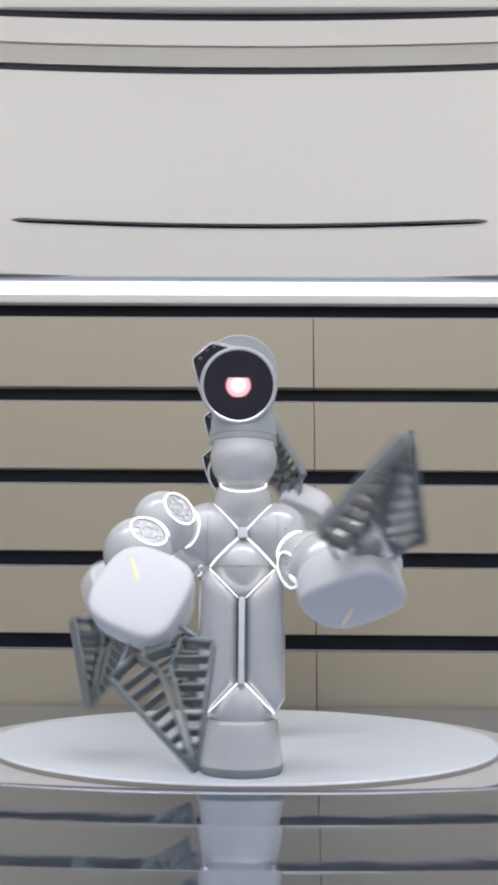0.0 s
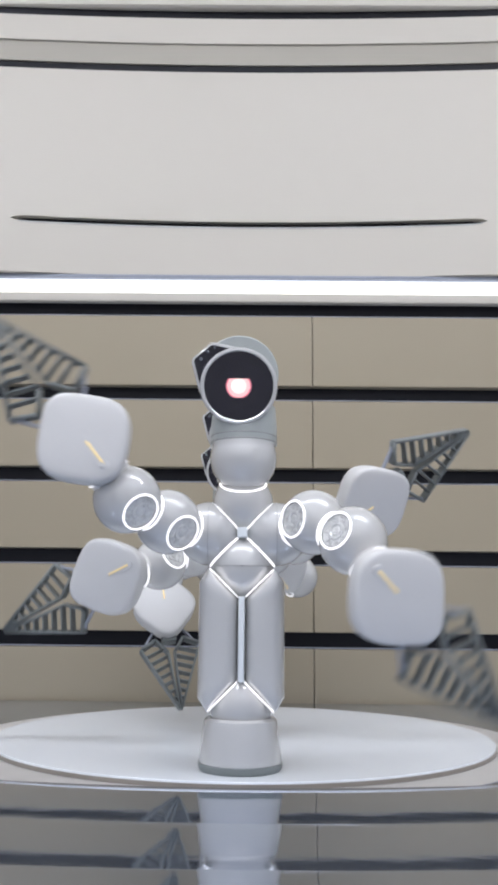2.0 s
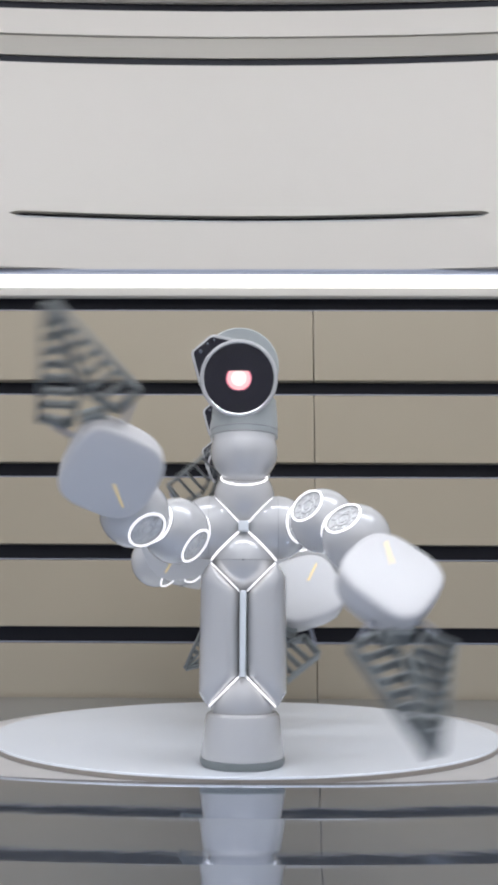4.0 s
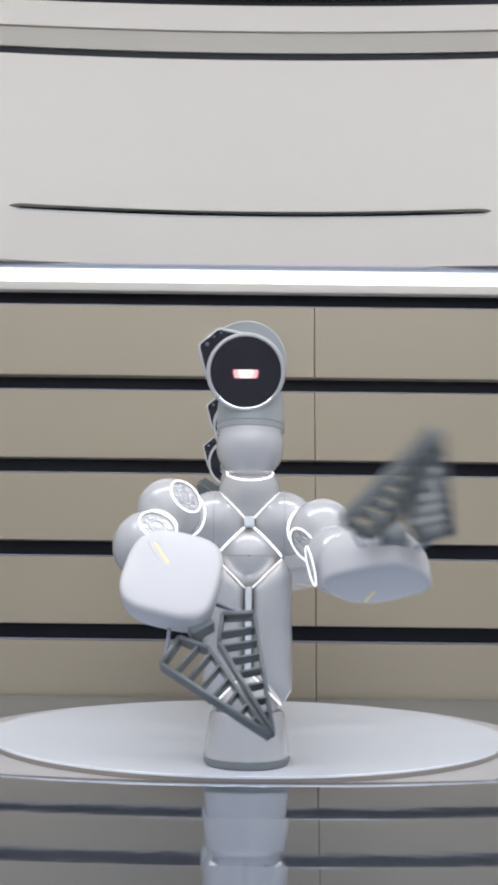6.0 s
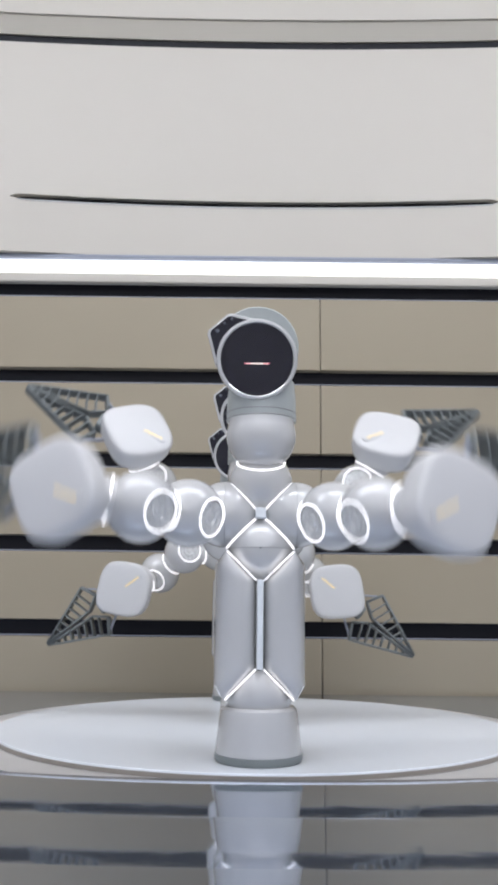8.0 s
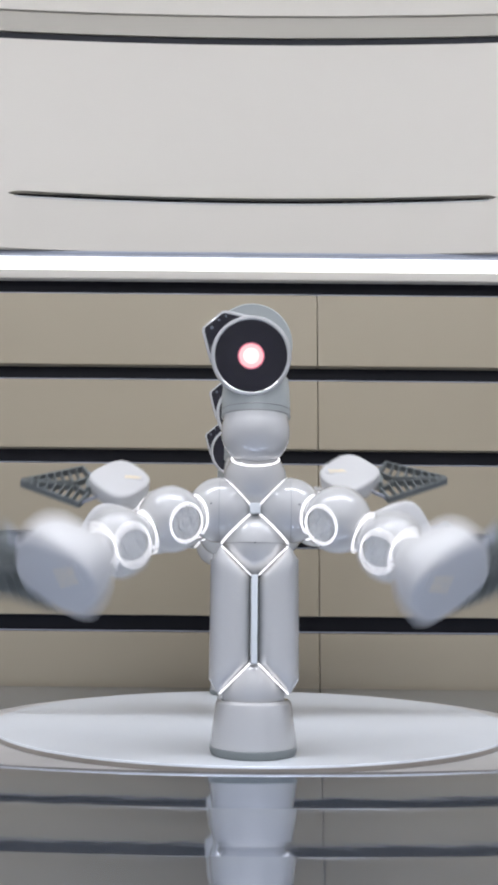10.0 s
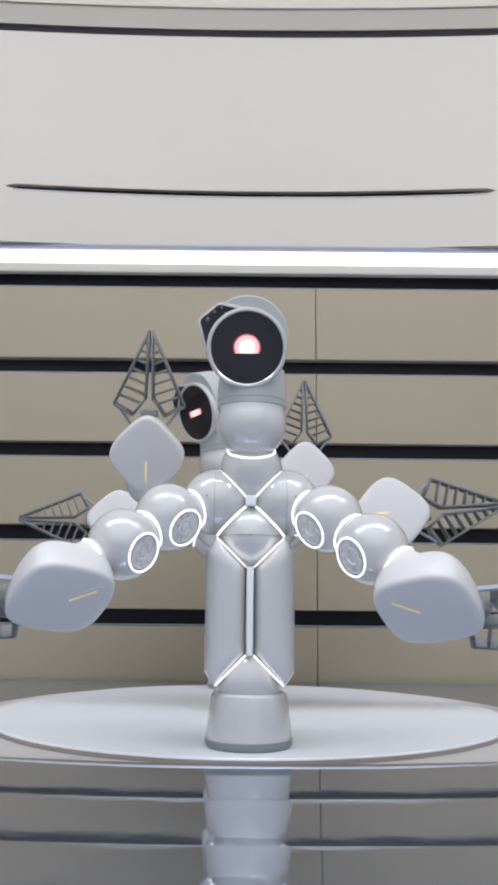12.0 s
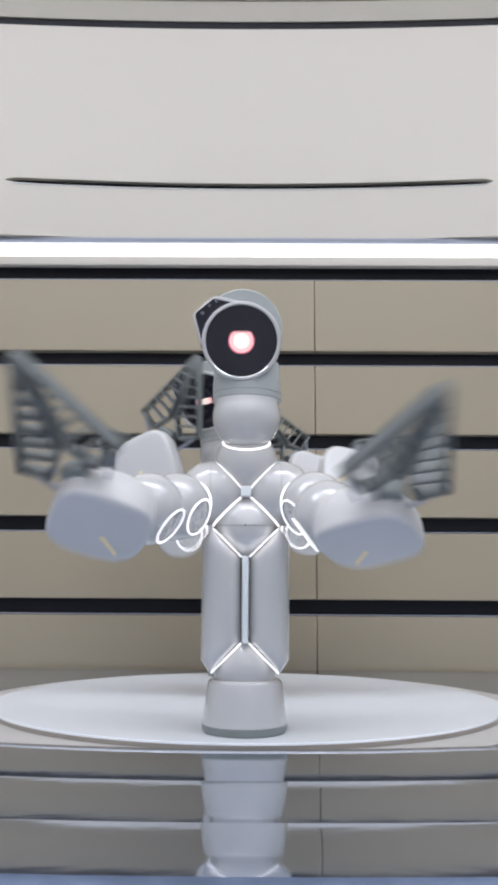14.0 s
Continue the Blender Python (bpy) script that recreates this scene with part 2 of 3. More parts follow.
def table():
    root = part("display_table", lathe([(0, -0.016), (1.02, -0.016), (1.03, -0.03), (1.0, -0.75), (0, -0.75)], 96), TABLE)
    # the back of the table is cut off straight by the wall
    bm = bmesh.new()
    bm.from_mesh(root.data)
    bmesh.ops.bisect_plane(bm, geom=bm.verts[:] + bm.edges[:] + bm.faces[:], plane_co=(0, WALL_Y - 0.012 - CENTRE[1], 0), plane_no=(0, 1, 0), clear_outer=True)
    bmesh.ops.holes_fill(bm, edges=[e for e in bm.edges if e.is_boundary])
    bm.to_mesh(root.data)
    bm.free()
    root.location = (*CENTRE, 0)
    tagged(root, "dark display table with stepped polished rings", "table")
    top = lathe([(0, -0.015), (1.0, -0.015), (1.0, -0.0065), (0.2980, -0.0065), (0.2980, -0.015)], 128)
    bmesh.ops.bisect_plane(top, geom=top.verts[:] + top.edges[:] + top.faces[:], plane_co=(0, WALL_Y - 0.014 - CENTRE[1], 0), plane_no=(0, 1, 0), clear_outer=True)
    part("polished_top", top, MIRROR, root, "polished steel table top")
    for r0, z0, r1, slope, easing in RINGS:
        bm = bmesh.new()
        cols = []
        n = 14
        prof = [(r0 + FAR, -0.016)]
        for k in range(n + 1):
            d = (r1 - r0) * k / n
            prof.append((r0 + FAR + d, z0 + slope * d + easing * d * d / 2))
        prof.append((r1 + FAR, -0.016))
        for k in range(129):
            a = radians(-90 + 84 * (k / 64 - 1) * 0.55)
            cols.append([bm.verts.new((r * math.cos(a), FAR + r * math.sin(a), z)) for r, z in prof])
        for a, b in zip(cols, cols[1:]):
            for k in range(len(prof) - 1):
                bm.faces.new((a[k], b[k], b[k + 1], a[k + 1]))
        part("polished_ring", bm, MIRROR, root, "polished steel ring")
    part("edge_band", lathe([(0.2955, -0.0155), (0.2955, -0.0062), (0.3300, -0.0055), (0.3400, -0.0060), (0.3400, -0.0155)], 128), EDGE, root, "pale flat band round the turntable")


RINGS = ((0.2975, -0.0040, 0.4875, 0.1004, -0.2278), (0.4875, 0.0120, 0.6535, 0.1253, -0.1462), (0.6535, 0.0318, 0.7745, 0.1558, -0.1336))


def turntable():
    root = tagged(new("turntable"), "round white turntable on the display table", "turntable")
    root.location = (*CENTRE, -0.016)
    part("plate", lathe([(0, 0.002), (0.2935, 0.002), (0.2946, 0.0045), (0.2946, 0.0152), (0.2940, 0.016), (0, 0.016)], 160), DISC, root, "matt white plate")
    part("rim", lathe([(0.2940, 0.0100), (0.2953, 0.0100), (0.2953, 0.0140), (0.2940, 0.0140)], 160), RIM, root, "brown rim line")
    for x in (0.0, 0.014, -0.21, 0.22):
        a = -math.pi / 2 + x / 0.295
        part("screw", lathe([(0, 0.0), (0.0009, 0.0), (0.0011, -0.0008), (0, -0.0008)], 12, None, Matrix.Translation((0.2951 * math.cos(a), 0.2951 * math.sin(a), 0.0120)) @ Matrix.Rotation(a + math.pi / 2, 4, "Z") @ Matrix.Rotation(radians(90), 4, "X") @ Matrix.Translation((0, 0, 0.0005))), RIM, root, "small dark screw")
    part("bearing", lathe([(0, 0.0), (0.20, 0.0), (0.20, 0.002), (0, 0.002)], 64), LINE, root)


# ---- the robots ----
SHOULDER = (0.033, 0.219)
REACH = (0.056, 0.056, 0.063)


def column(side):
    """One half of the body: a tall rounded shell with slanted ends."""
    bm = bmesh.new()
    rows = []
    zs = [0.0535, 0.058, 0.066, 0.074, 0.0795, 0.083, 0.100, 0.120, 0.140, 0.155, 0.159, 0.164, 0.172, 0.179, 0.1835]
    for z in zs:
        t = min(z - 0.0535, 0.1835 - z)
        inner = max(0.0032, 0.0305 - t * 1.04)
        outer = 0.0415 - 0.0105 * max(0.0, 1 - t / 0.013) ** 1.6
        cx, hw = (inner + outer) / 2, max((outer - inner) / 2, 0.0012)
        hd = 0.0305 - 0.006 * max(0.0, 1 - t / 0.02) ** 2
        ring = []
        for k in range(40):
            a = 2 * math.pi * k / 40
            c, s = math.cos(a), math.sin(a)
            x = cx + hw * math.copysign(abs(c) ** 0.62, c)
            y = hd * math.copysign(abs(s) ** 0.75, s)
            ring.append(bm.verts.new((side * x, y, z)))
        rows.append(ring)
    for a, b in zip(rows, rows[1:]):
        for k in range(40):
            bm.faces.new((a[k], a[(k + 1) % 40], b[(k + 1) % 40], b[k]))
    bm.faces.new(rows[0][::-1])
    bm.faces.new(rows[-1])
    return bm


def tilt_ring(side, x, z, slope, r=0.0208, deep=1.0):
    """A glowing seam: a circle whose plane runs front to back and leans in the front view."""
    m = Matrix.Translation((side * x, 0, z)) @ Matrix.Diagonal((1, deep, 1, 1)) @ Matrix.Rotation(radians(side * slope), 4, "Y") @ Matrix.Rotation(radians(90), 4, "Y")
    return torus(r, 0.00085, m)


def joint(name, root):
    """A ball joint: x runs out along the arm, z looks out of the dial."""
    R = 0.0305
    prof = [(max(R * math.cos(a), 0.0), R * math.sin(a)) for a in (radians(-90 + 145.5 * k / 22) for k in range(23))]
    prof[0] = (0, -R)
    j = part(name, lathe(prof + [(0.0160, 0.0250), (0.0156, 0.0226), (0, 0.0226)], 48), SHELL, root)
    mx = Matrix.Rotation(radians(90), 4, "Y")
    part("collar", lathe([(0, -0.034), (0.0172, -0.034), (0.0177, -0.0330), (0.0180, -0.021), (0, -0.021)], 40, None, mx), SHELL, j, "white collar")
    part("light_ring", torus(0.0181, 0.0009, Matrix.Translation((-0.0280, 0, 0)) @ mx), GLOW, j, "glowing white seam ring")
    part("dial_ring", torus(0.0167, 0.0008, Matrix.Translation((0, 0, 0.0252))), GLOW, j, "glowing white ring round the dial")
    # a ribbed plate with a round boss, three lugs and a broken inner ring, sunk in the ball
    dial = lathe([(0, 0.0246), (0.0034, 0.0246), (0.0040, 0.0238), (0.0056, 0.0238), (0.0062, 0.0248), (0.0078, 0.0248), (0.0084, 0.0236), (0.0128, 0.0236), (0.0134, 0.0244), (0.0146, 0.0242), (0.0150, 0.0228), (0, 0.0227)], 40)
    for k in range(9):
        a = 2 * math.pi * k / 9
        d = Vector((math.cos(a), math.sin(a), 0))
        bar(d * 0.0086 + Vector((0, 0, 0.0238)), d * 0.0128 + Vector((0, 0, 0.0238)), 0.0030 if k % 3 else 0.0052, 0.0014, bm=dial)
    part("dial", dial, DIAL, j, "ribbed metal dial")
    return j


LIFT = 0.005
PIVOT = 0.041


def stadium(length, width, n=12):
    """An outline with round ends, long in x."""
    r, h = width / 2, (length - width) / 2
    return [(h + r * math.cos(a), r * math.sin(a)) for a in (math.pi * (k / n - 0.5) for k in range(n + 1))] + \
           [(-h + r * math.cos(a), r * math.sin(a)) for a in (math.pi * (k / n + 0.5) for k in range(n + 1))]


def hand(root):
    """A rounded lozenge shell on the arm's end: x runs out to the claw, z looks out of the slit face."""
    bm = bmesh.new()
    rows = []
    lay = [(0.0030 - 0.027 * math.sin(a), 0.40 + 0.60 * math.cos(a) ** 0.85) for a in (radians(x) for x in (89, 80, 70, 60, 50, 40, 30, 20, 10, 0))]
    lay += [(0.0125, 1.0), (0.0142, 0.993), (0.0156, 0.972), (0.0166, 0.940), (0.0172, 0.89), (0.0177, 0.78), (0.0182, 0.62), (0.0187, 0.4), (0.0189, 0.16)]
    n = 72
    for z, k in lay:
        ring = []
        for i in range(n):
            a = 2 * math.pi * i / n + math.pi / 4
            c, s = math.cos(a), math.sin(a)
            # a square with well rounded corners, turned to stand on its corner
            p = 0.66
            u, v = math.copysign(abs(c) ** p, c), math.copysign(abs(s) ** p, s)
            x, y = (u - v) * 0.707, (u + v) * 0.707
            ring.append(bm.verts.new((x * 0.0398 * k, y * 0.0386 * k * (1 - 0.10 * x * (1 if x > 0 else 0.4)), z + LIFT)))
        rows.append(ring)
    for a, b in zip(rows, rows[1:]):
        for i in range(n):
            bm.faces.new((a[i], a[(i + 1) % n], b[(i + 1) % n], b[i]))
    bm.faces.new(rows[0][::-1])
    bm.faces.new(rows[-1])
    h = part("hand", bm, MATT, root, "rounded white gripper housing")
    pill = prism(stadium(0.034, 0.0085), 0.0165 + LIFT, 0.0190 + LIFT, 0.0008, 2)
    pill.transform(Matrix.Translation((-0.019, 0, 0)))
    part("slit_frame", pill, MATT, h, "white inlay round the light slit")
    part("slit_light", box(-0.031, -0.007, -0.0010, 0.0010, 0.0180 + LIFT, 0.0194 + LIFT, 0.0004), YELLOW, h, "amber light slit")
    return h


def claw(root):
    """Two ladder fingers on a block, hinged at the hand's tip: x runs out along the fingers from the hinge."""
    c = part("claw", box(-0.011, 0.008, -0.010, 0.010, -0.008, 0.008, 0.002), DARKGREY, root, "grey two-fingered claw")
    off = Vector((PIVOT, 0))
    for side in (1, -1):
        f = bmesh.new()
        tip, out, low, inn = (Vector(p) - off for p in ((0.143, 0.0016 * side), (0.056, 0.0410 * side), (0.0440, 0.0190 * side), (0.0635, 0.0045 * side)))
        D = 0.0125
        for a, b, w in ((tip, out, 0.0030), (out, low, 0.0038), (low, inn, 0.0032), (inn, tip, 0.0030)):
            bar((*a, 0), (*b, 0), w, D, bm=f)
        edge = (tip - out).normalized()
        # rungs stand square on the outer edge and end on the inner one
        for t in (0.13, 0.25, 0.37, 0.49, 0.61, 0.73, 0.84):
            a = out.lerp(tip, t)
            across = Vector((edge.y * side, -edge.x * side)) + edge * 0.06
            ends = [intersect_line_line_2d(a, a + across * 0.06, p, q) for p, q in ((low, inn), (inn, tip))]
            b = next((e for e in ends if e is not None), None)
            if b is not None:
                part("rung", bar((*a, 0), (*b, 0), 0.0019, D * 0.9), CLAW, c)
        part("claw_finger", f, CLAW, c, "grey ladder-shaped rubber finger")
        part("claw_strut", bar((0.030 - PIVOT, 0.020 * side, 0.0), (0.057 - PIVOT, 0.0395 * side, 0.0), 0.0026, 0.0050), LIP, c, "thin grey strut")
    return c


def wrist(root):
    """The short neck between lower joint and hand: x runs out along the arm."""
    mx = Matrix.Rotation(radians(90), 4, "Y")
    w = part("wrist", lathe([(0, -0.010), (0.0188, -0.010), (0.0194, -0.004), (0.0205, 0.004), (0.0212, 0.013), (0, 0.013)], 40, None, mx), MATT, root)
    part("light_ring", torus(0.0198, 0.0009, Matrix.Translation((-0.0035, 0, 0)) @ mx), GLOW, w, "glowing white seam ring")
    return w


def head(root):
    """The head, whose own space starts at the neck's ball."""
    Z = 0.250
    chin = Vector((0, -0.0095, 0.2925 - Z))
    prof = [(max(0.0330 * math.cos(a), 0.0), 0.0330 * math.sin(a)) for a in (radians(-90 + 108 * k / 20) for k in range(21))]
    prof[0] = (0, -0.0330)
    h = part("head", lathe(prof + [(0.0314, 0.0145), (0, 0.0145)], 56, None, Matrix.Translation(chin)), SHELL, root, "white ball under a grey head")
    part("neck_joint", ball(0.0300, (0, 0.004, 0)), SHELL, h)
    part("neck_ring", torus(0.0226, 0.0008, Matrix.Translation((0, -0.0064, 0.2675 - Z)) @ Matrix.Rotation(radians(27), 4, "X")), GLOW, h, "glowing white neck seam")
    part("collar", lathe([(0.0, 0.3065 - Z), (0.0326, 0.3065 - Z), (0.0330, 0.3075 - Z), (0.0330, 0.3230 - Z), (0.0325, 0.3320 - Z), (0.0312, 0.345 - Z), (0.0, 0.350 - Z)], 56, None, Matrix.Translation((0, -0.006, 0))), GREY, h, "grey collar")
    part("collar_line", torus(0.0329, 0.0006, Matrix.Translation((0, -0.006, 0.3085 - Z))), LINE, h, "dark seam round the collar")
    part("vent", torus(0.0330, 0.0005, Matrix.Translation((0, -0.006, 0.3145 - Z))), LINE, h, "dark vent line")
    fm = Matrix.Translation((-0.0050, -0.030, 0.3605 - Z)) @ Matrix.Rotation(radians(101), 4, "X") @ Matrix.Diagonal((1.10, 1.10, 1, 1))
    # the casing behind the face, rounded at its back
    back = lathe([(0, 0.012), (0.0335, 0.012), (0.0345, 0.010), (0.0345, 0.006), (0.0345, -0.012), (0.0335, -0.024), (0.0295, -0.038), (0.022, -0.048), (0.011, -0.054), (0, -0.055)], 56, None, fm @ Matrix.Translation((0.0005, 0.0105, 0)))
    part("casing", back, GREY, h, "grey rounded head casing")
    part("face_rim", lathe([(0.0305, 0.010), (0.0305, 0.0168), (0.0315, 0.0178), (0.0332, 0.0174), (0.0340, 0.0160), (0.0342, 0.004), (0.0305, 0.002)], 72, None, fm), SHELL, h, "white face rim")
    part("screen", lathe([(0, 0.0166), (0.0300, 0.0163), (0.0306, 0.0155), (0.0306, 0.006), (0, 0.006)], 72, None, fm), SCREEN, h, "round black glass screen")
    ear = [(0.002, 0.0335), (-0.0215, 0.0385), (-0.0250, 0.0378), (-0.0412, 0.0240), (-0.0418, 0.0205), (-0.0348, -0.006), (-0.024, 0.018)]
    b = prism(ear, 0.000, 0.0150, 0.0016, 3)
    b.transform(fm)
    part("ear_shell", b, SHELL, h, "white angular ear shell")
    cx, cy = -0.0268, 0.0225
    b = prism([(cx + (x - cx) * 0.84, cy + (y - cy) * 0.84) for x, y in ear], 0.010, 0.0157, 0.0004, 1)
    b.transform(fm)
    part("ear_window", b, SCREEN, h, "black sensor window")
    for x, y, r in ((-0.0335, 0.0235, 0.0017), (-0.0275, 0.0300, 0.0012), (-0.0215, 0.0335, 0.0012)):
        part("sensor", lathe([(0, 0.0164), (r * 0.6, 0.0163), (r, 0.0158), (r, 0.014), (0, 0.014)], 20, None, fm @ Matrix.Translation((x, y, 0))), LENS, h, "small sensor lens")
    for name, r, z, mat, text in (("eye_edge", 0.0114, 0.01660, EYEEDGE, "rose rim of the lit eye"), ("eye", 0.0102, 0.01664, EYEMID, "pink glowing eye"), ("pupil", 0.0066, 0.01668, EYEGLOW, "pale glowing middle of the eye")):
        part(name, lathe([(0, z), (r, z), (r, 0.0160), (0, 0.0160)], 48, None, fm), mat, h, text)
    lids = []
    for s in (1, -1):
        b = prism([(-0.0130, 0.0), (0.0130, 0.0), (0.0125, 0.0165 * s), (-0.0125, 0.0165 * s)], 0.01672, 0.01675)
        lids.append(part("eyelid", b, SCREEN, h, "black eyelid on the screen"))
    return h, fm, lids


def robot(where, label):
    root = tagged(new("robot"), label, "robot", "robots in a row on the turntable")
    root.location = where
    b = part("base", lathe([(0, 0.007), (0.0386, 0.007), (0.0390, 0.010), (0.0352, 0.040), (0.0342, 0.0445), (0.0315, 0.047), (0, 0.047)], 64), SHELL, root, "white tapered base")
    part("base_rim", lathe([(0, 0.0), (0.0372, 0.0), (0.0390, 0.0025), (0.0396, 0.0068), (0.0388, 0.0074), (0, 0.0074)], 64), DARKGREY, b, "grey rubber rim")
    part("hip_ball", ball(0.0300, (0, 0, 0.056)), SHELL, root)
    part("chest_ball", ball(0.0308, (0, 0, 0.1855)), SHELL, root)
    part("chest_line", torus(0.0308, 0.0004, Matrix.Translation((0, 0, 0.1865))), LINE, root, "fine dark seam")
    part("neck_ball", ball(0.0302, (0, 0.004, 0.2495)), SHELL, root)
    part("spine", box(-0.0029, 0.0029, -0.0285, 0.0285, 0.080, 0.158, 0.001), SOFTGLOW, root, "pale strip between the body shells")
    part("hub", box(-0.0050, 0.0050, -0.0240, 0.0240, 0.2135, 0.2235, 0.0012), SOFTGLOW, root, "pale square hub where the seams cross")
    for x, y, z in ((0, -0.03065, 0.1862), (0.0405, -0.0302, 0.2215), (-0.0405, -0.0302, 0.2215)):
        part("screw", ball(0.0008, (x, y, z), 10), LENS, root, "tiny dark screw")
    for s in (-1, 1):
        part("body_shell", column(s), SHELL, root, "tall white body shell")
        part("side_light", box(min(s * 0.0408, s * 0.0415), max(s * 0.0408, s * 0.0415), -0.002, 0.002, 0.075, 0.160, 0.0004), GLOW, root, "thin glowing side line")
        part("shoulder", ball(0.0312, (s * SHOULDER[0], 0, SHOULDER[1])), SHELL, root)
        part("shoulder_line", torus(0.0312, 0.0003, Matrix.Translation((s * SHOULDER[0], 0, SHOULDER[1])) @ Matrix.Rotation(radians(90), 4, "Y")), LINE, root, "fine dark seam")
        part("seam_light", tilt_ring(s, 0.0165, 0.2345, -45 + 90), GLOW, root, "glowing white seam")
        part("seam_light", tilt_ring(s, 0.0165, 0.2020, 45 + 90), GLOW, root, "glowing white seam")
        for y in (-0.0272, 0.0272):
            part("seam_light", bar((s * 0.0036, y, 0.1572), (s * 0.0302, y * 0.94, 0.1835), 0.0011, 0.004, (0, 1, 0)), GLOW, root, "glowing white seam")
            part("seam_light", bar((s * 0.0036, y, 0.0802), (s * 0.0302, y * 0.94, 0.0540), 0.0011, 0.004, (0, 1, 0)), GLOW, root, "glowing white seam")
    arms = {}
    for s in (-1, 1):
        arms[s] = (joint("upper_joint", root), joint("lower_joint", root), hand(root), wrist(root), claw(root))
    return root, arms, head(root)


# ---- the hall that closes the place ----
def hall():
    fl = tagged(part("floor", box(-2.6, 2.6, -4.0, 0.8, -0.80, -0.75), FLOOR), "grey polished hall floor", kind="structure")
    ce = tagged(part("ceiling", box(-2.6, 2.6, -4.0, 0.8, 2.6, 2.68), HALL), "pale hall ceiling", kind="structure")
    for name, b in (("wall_west", (-2.7, -2.6, -4.0, 0.8)), ("wall_east", (2.6, 2.7, -4.0, 0.8)), ("wall_south", (-2.6, 2.6, -4.1, -4.0))):
        tagged(part(name, box(*b, -0.75, 2.6), HALL), "plain pale hall wall", kind="structure")
    # unseen trays and hangers, added above the overhead fill and the rails
    for x, y, z, w, d in ((0, -1.75, 2.51, 4.6, 3.4), (0, -0.45, 1.81, 2.7, 0.10), (-1.35, -0.65, 1.81, 0.10, 0.30), (1.35, -0.65, 1.81, 0.10, 0.30)):
        lamp = tagged(new("ceiling_light"), "flat tray over an unseen overhead lamp", "light", "ceiling lights")
        lamp.location = (x, y, z)
        part("tray", box(-w / 2 - 0.02, w / 2 + 0.02, -d / 2 - 0.02, d / 2 + 0.02, 0.0, 0.03, 0.004), METAL, lamp)
        part("hanger", box(-0.01, 0.01, -0.01, 0.01, 0.03, 2.6 - z), METAL, lamp)


wall()
hood()
strip_light()
table()
turntable()
hall()
lead, lead_arms, lead_head = robot((0, 0, 0), "white jointed robot with two claw arms, foremost on the turntable")
middle, middle_arms, middle_head = robot((-0.004, 0.235, 0), "white jointed robot with two claw arms behind the foremost one")
rear, rear_arms, rear_head = robot((-0.022, 0.490, 0), "white jointed robot with two claw arms at the turntable's back")


# ---- the dance ----
def arm_key(t, text):
    """A pose of one arm: the ways of its upper joint, lower joint, hand, claw and slit face, in hundredths, the dials' upward tilt, and the claw's fold in degrees."""
    n = [int(x) / 100 for x in text.split()]
    return (t, Vector(n[0:3]).normalized(), Vector(n[3:6]).normalized(), Vector(n[6:9]).normalized(), Vector(n[9:12]).normalized(), Vector(n[12:15]).normalized(), n[15], n[16] * 100 if len(n) > 16 else 0.0)


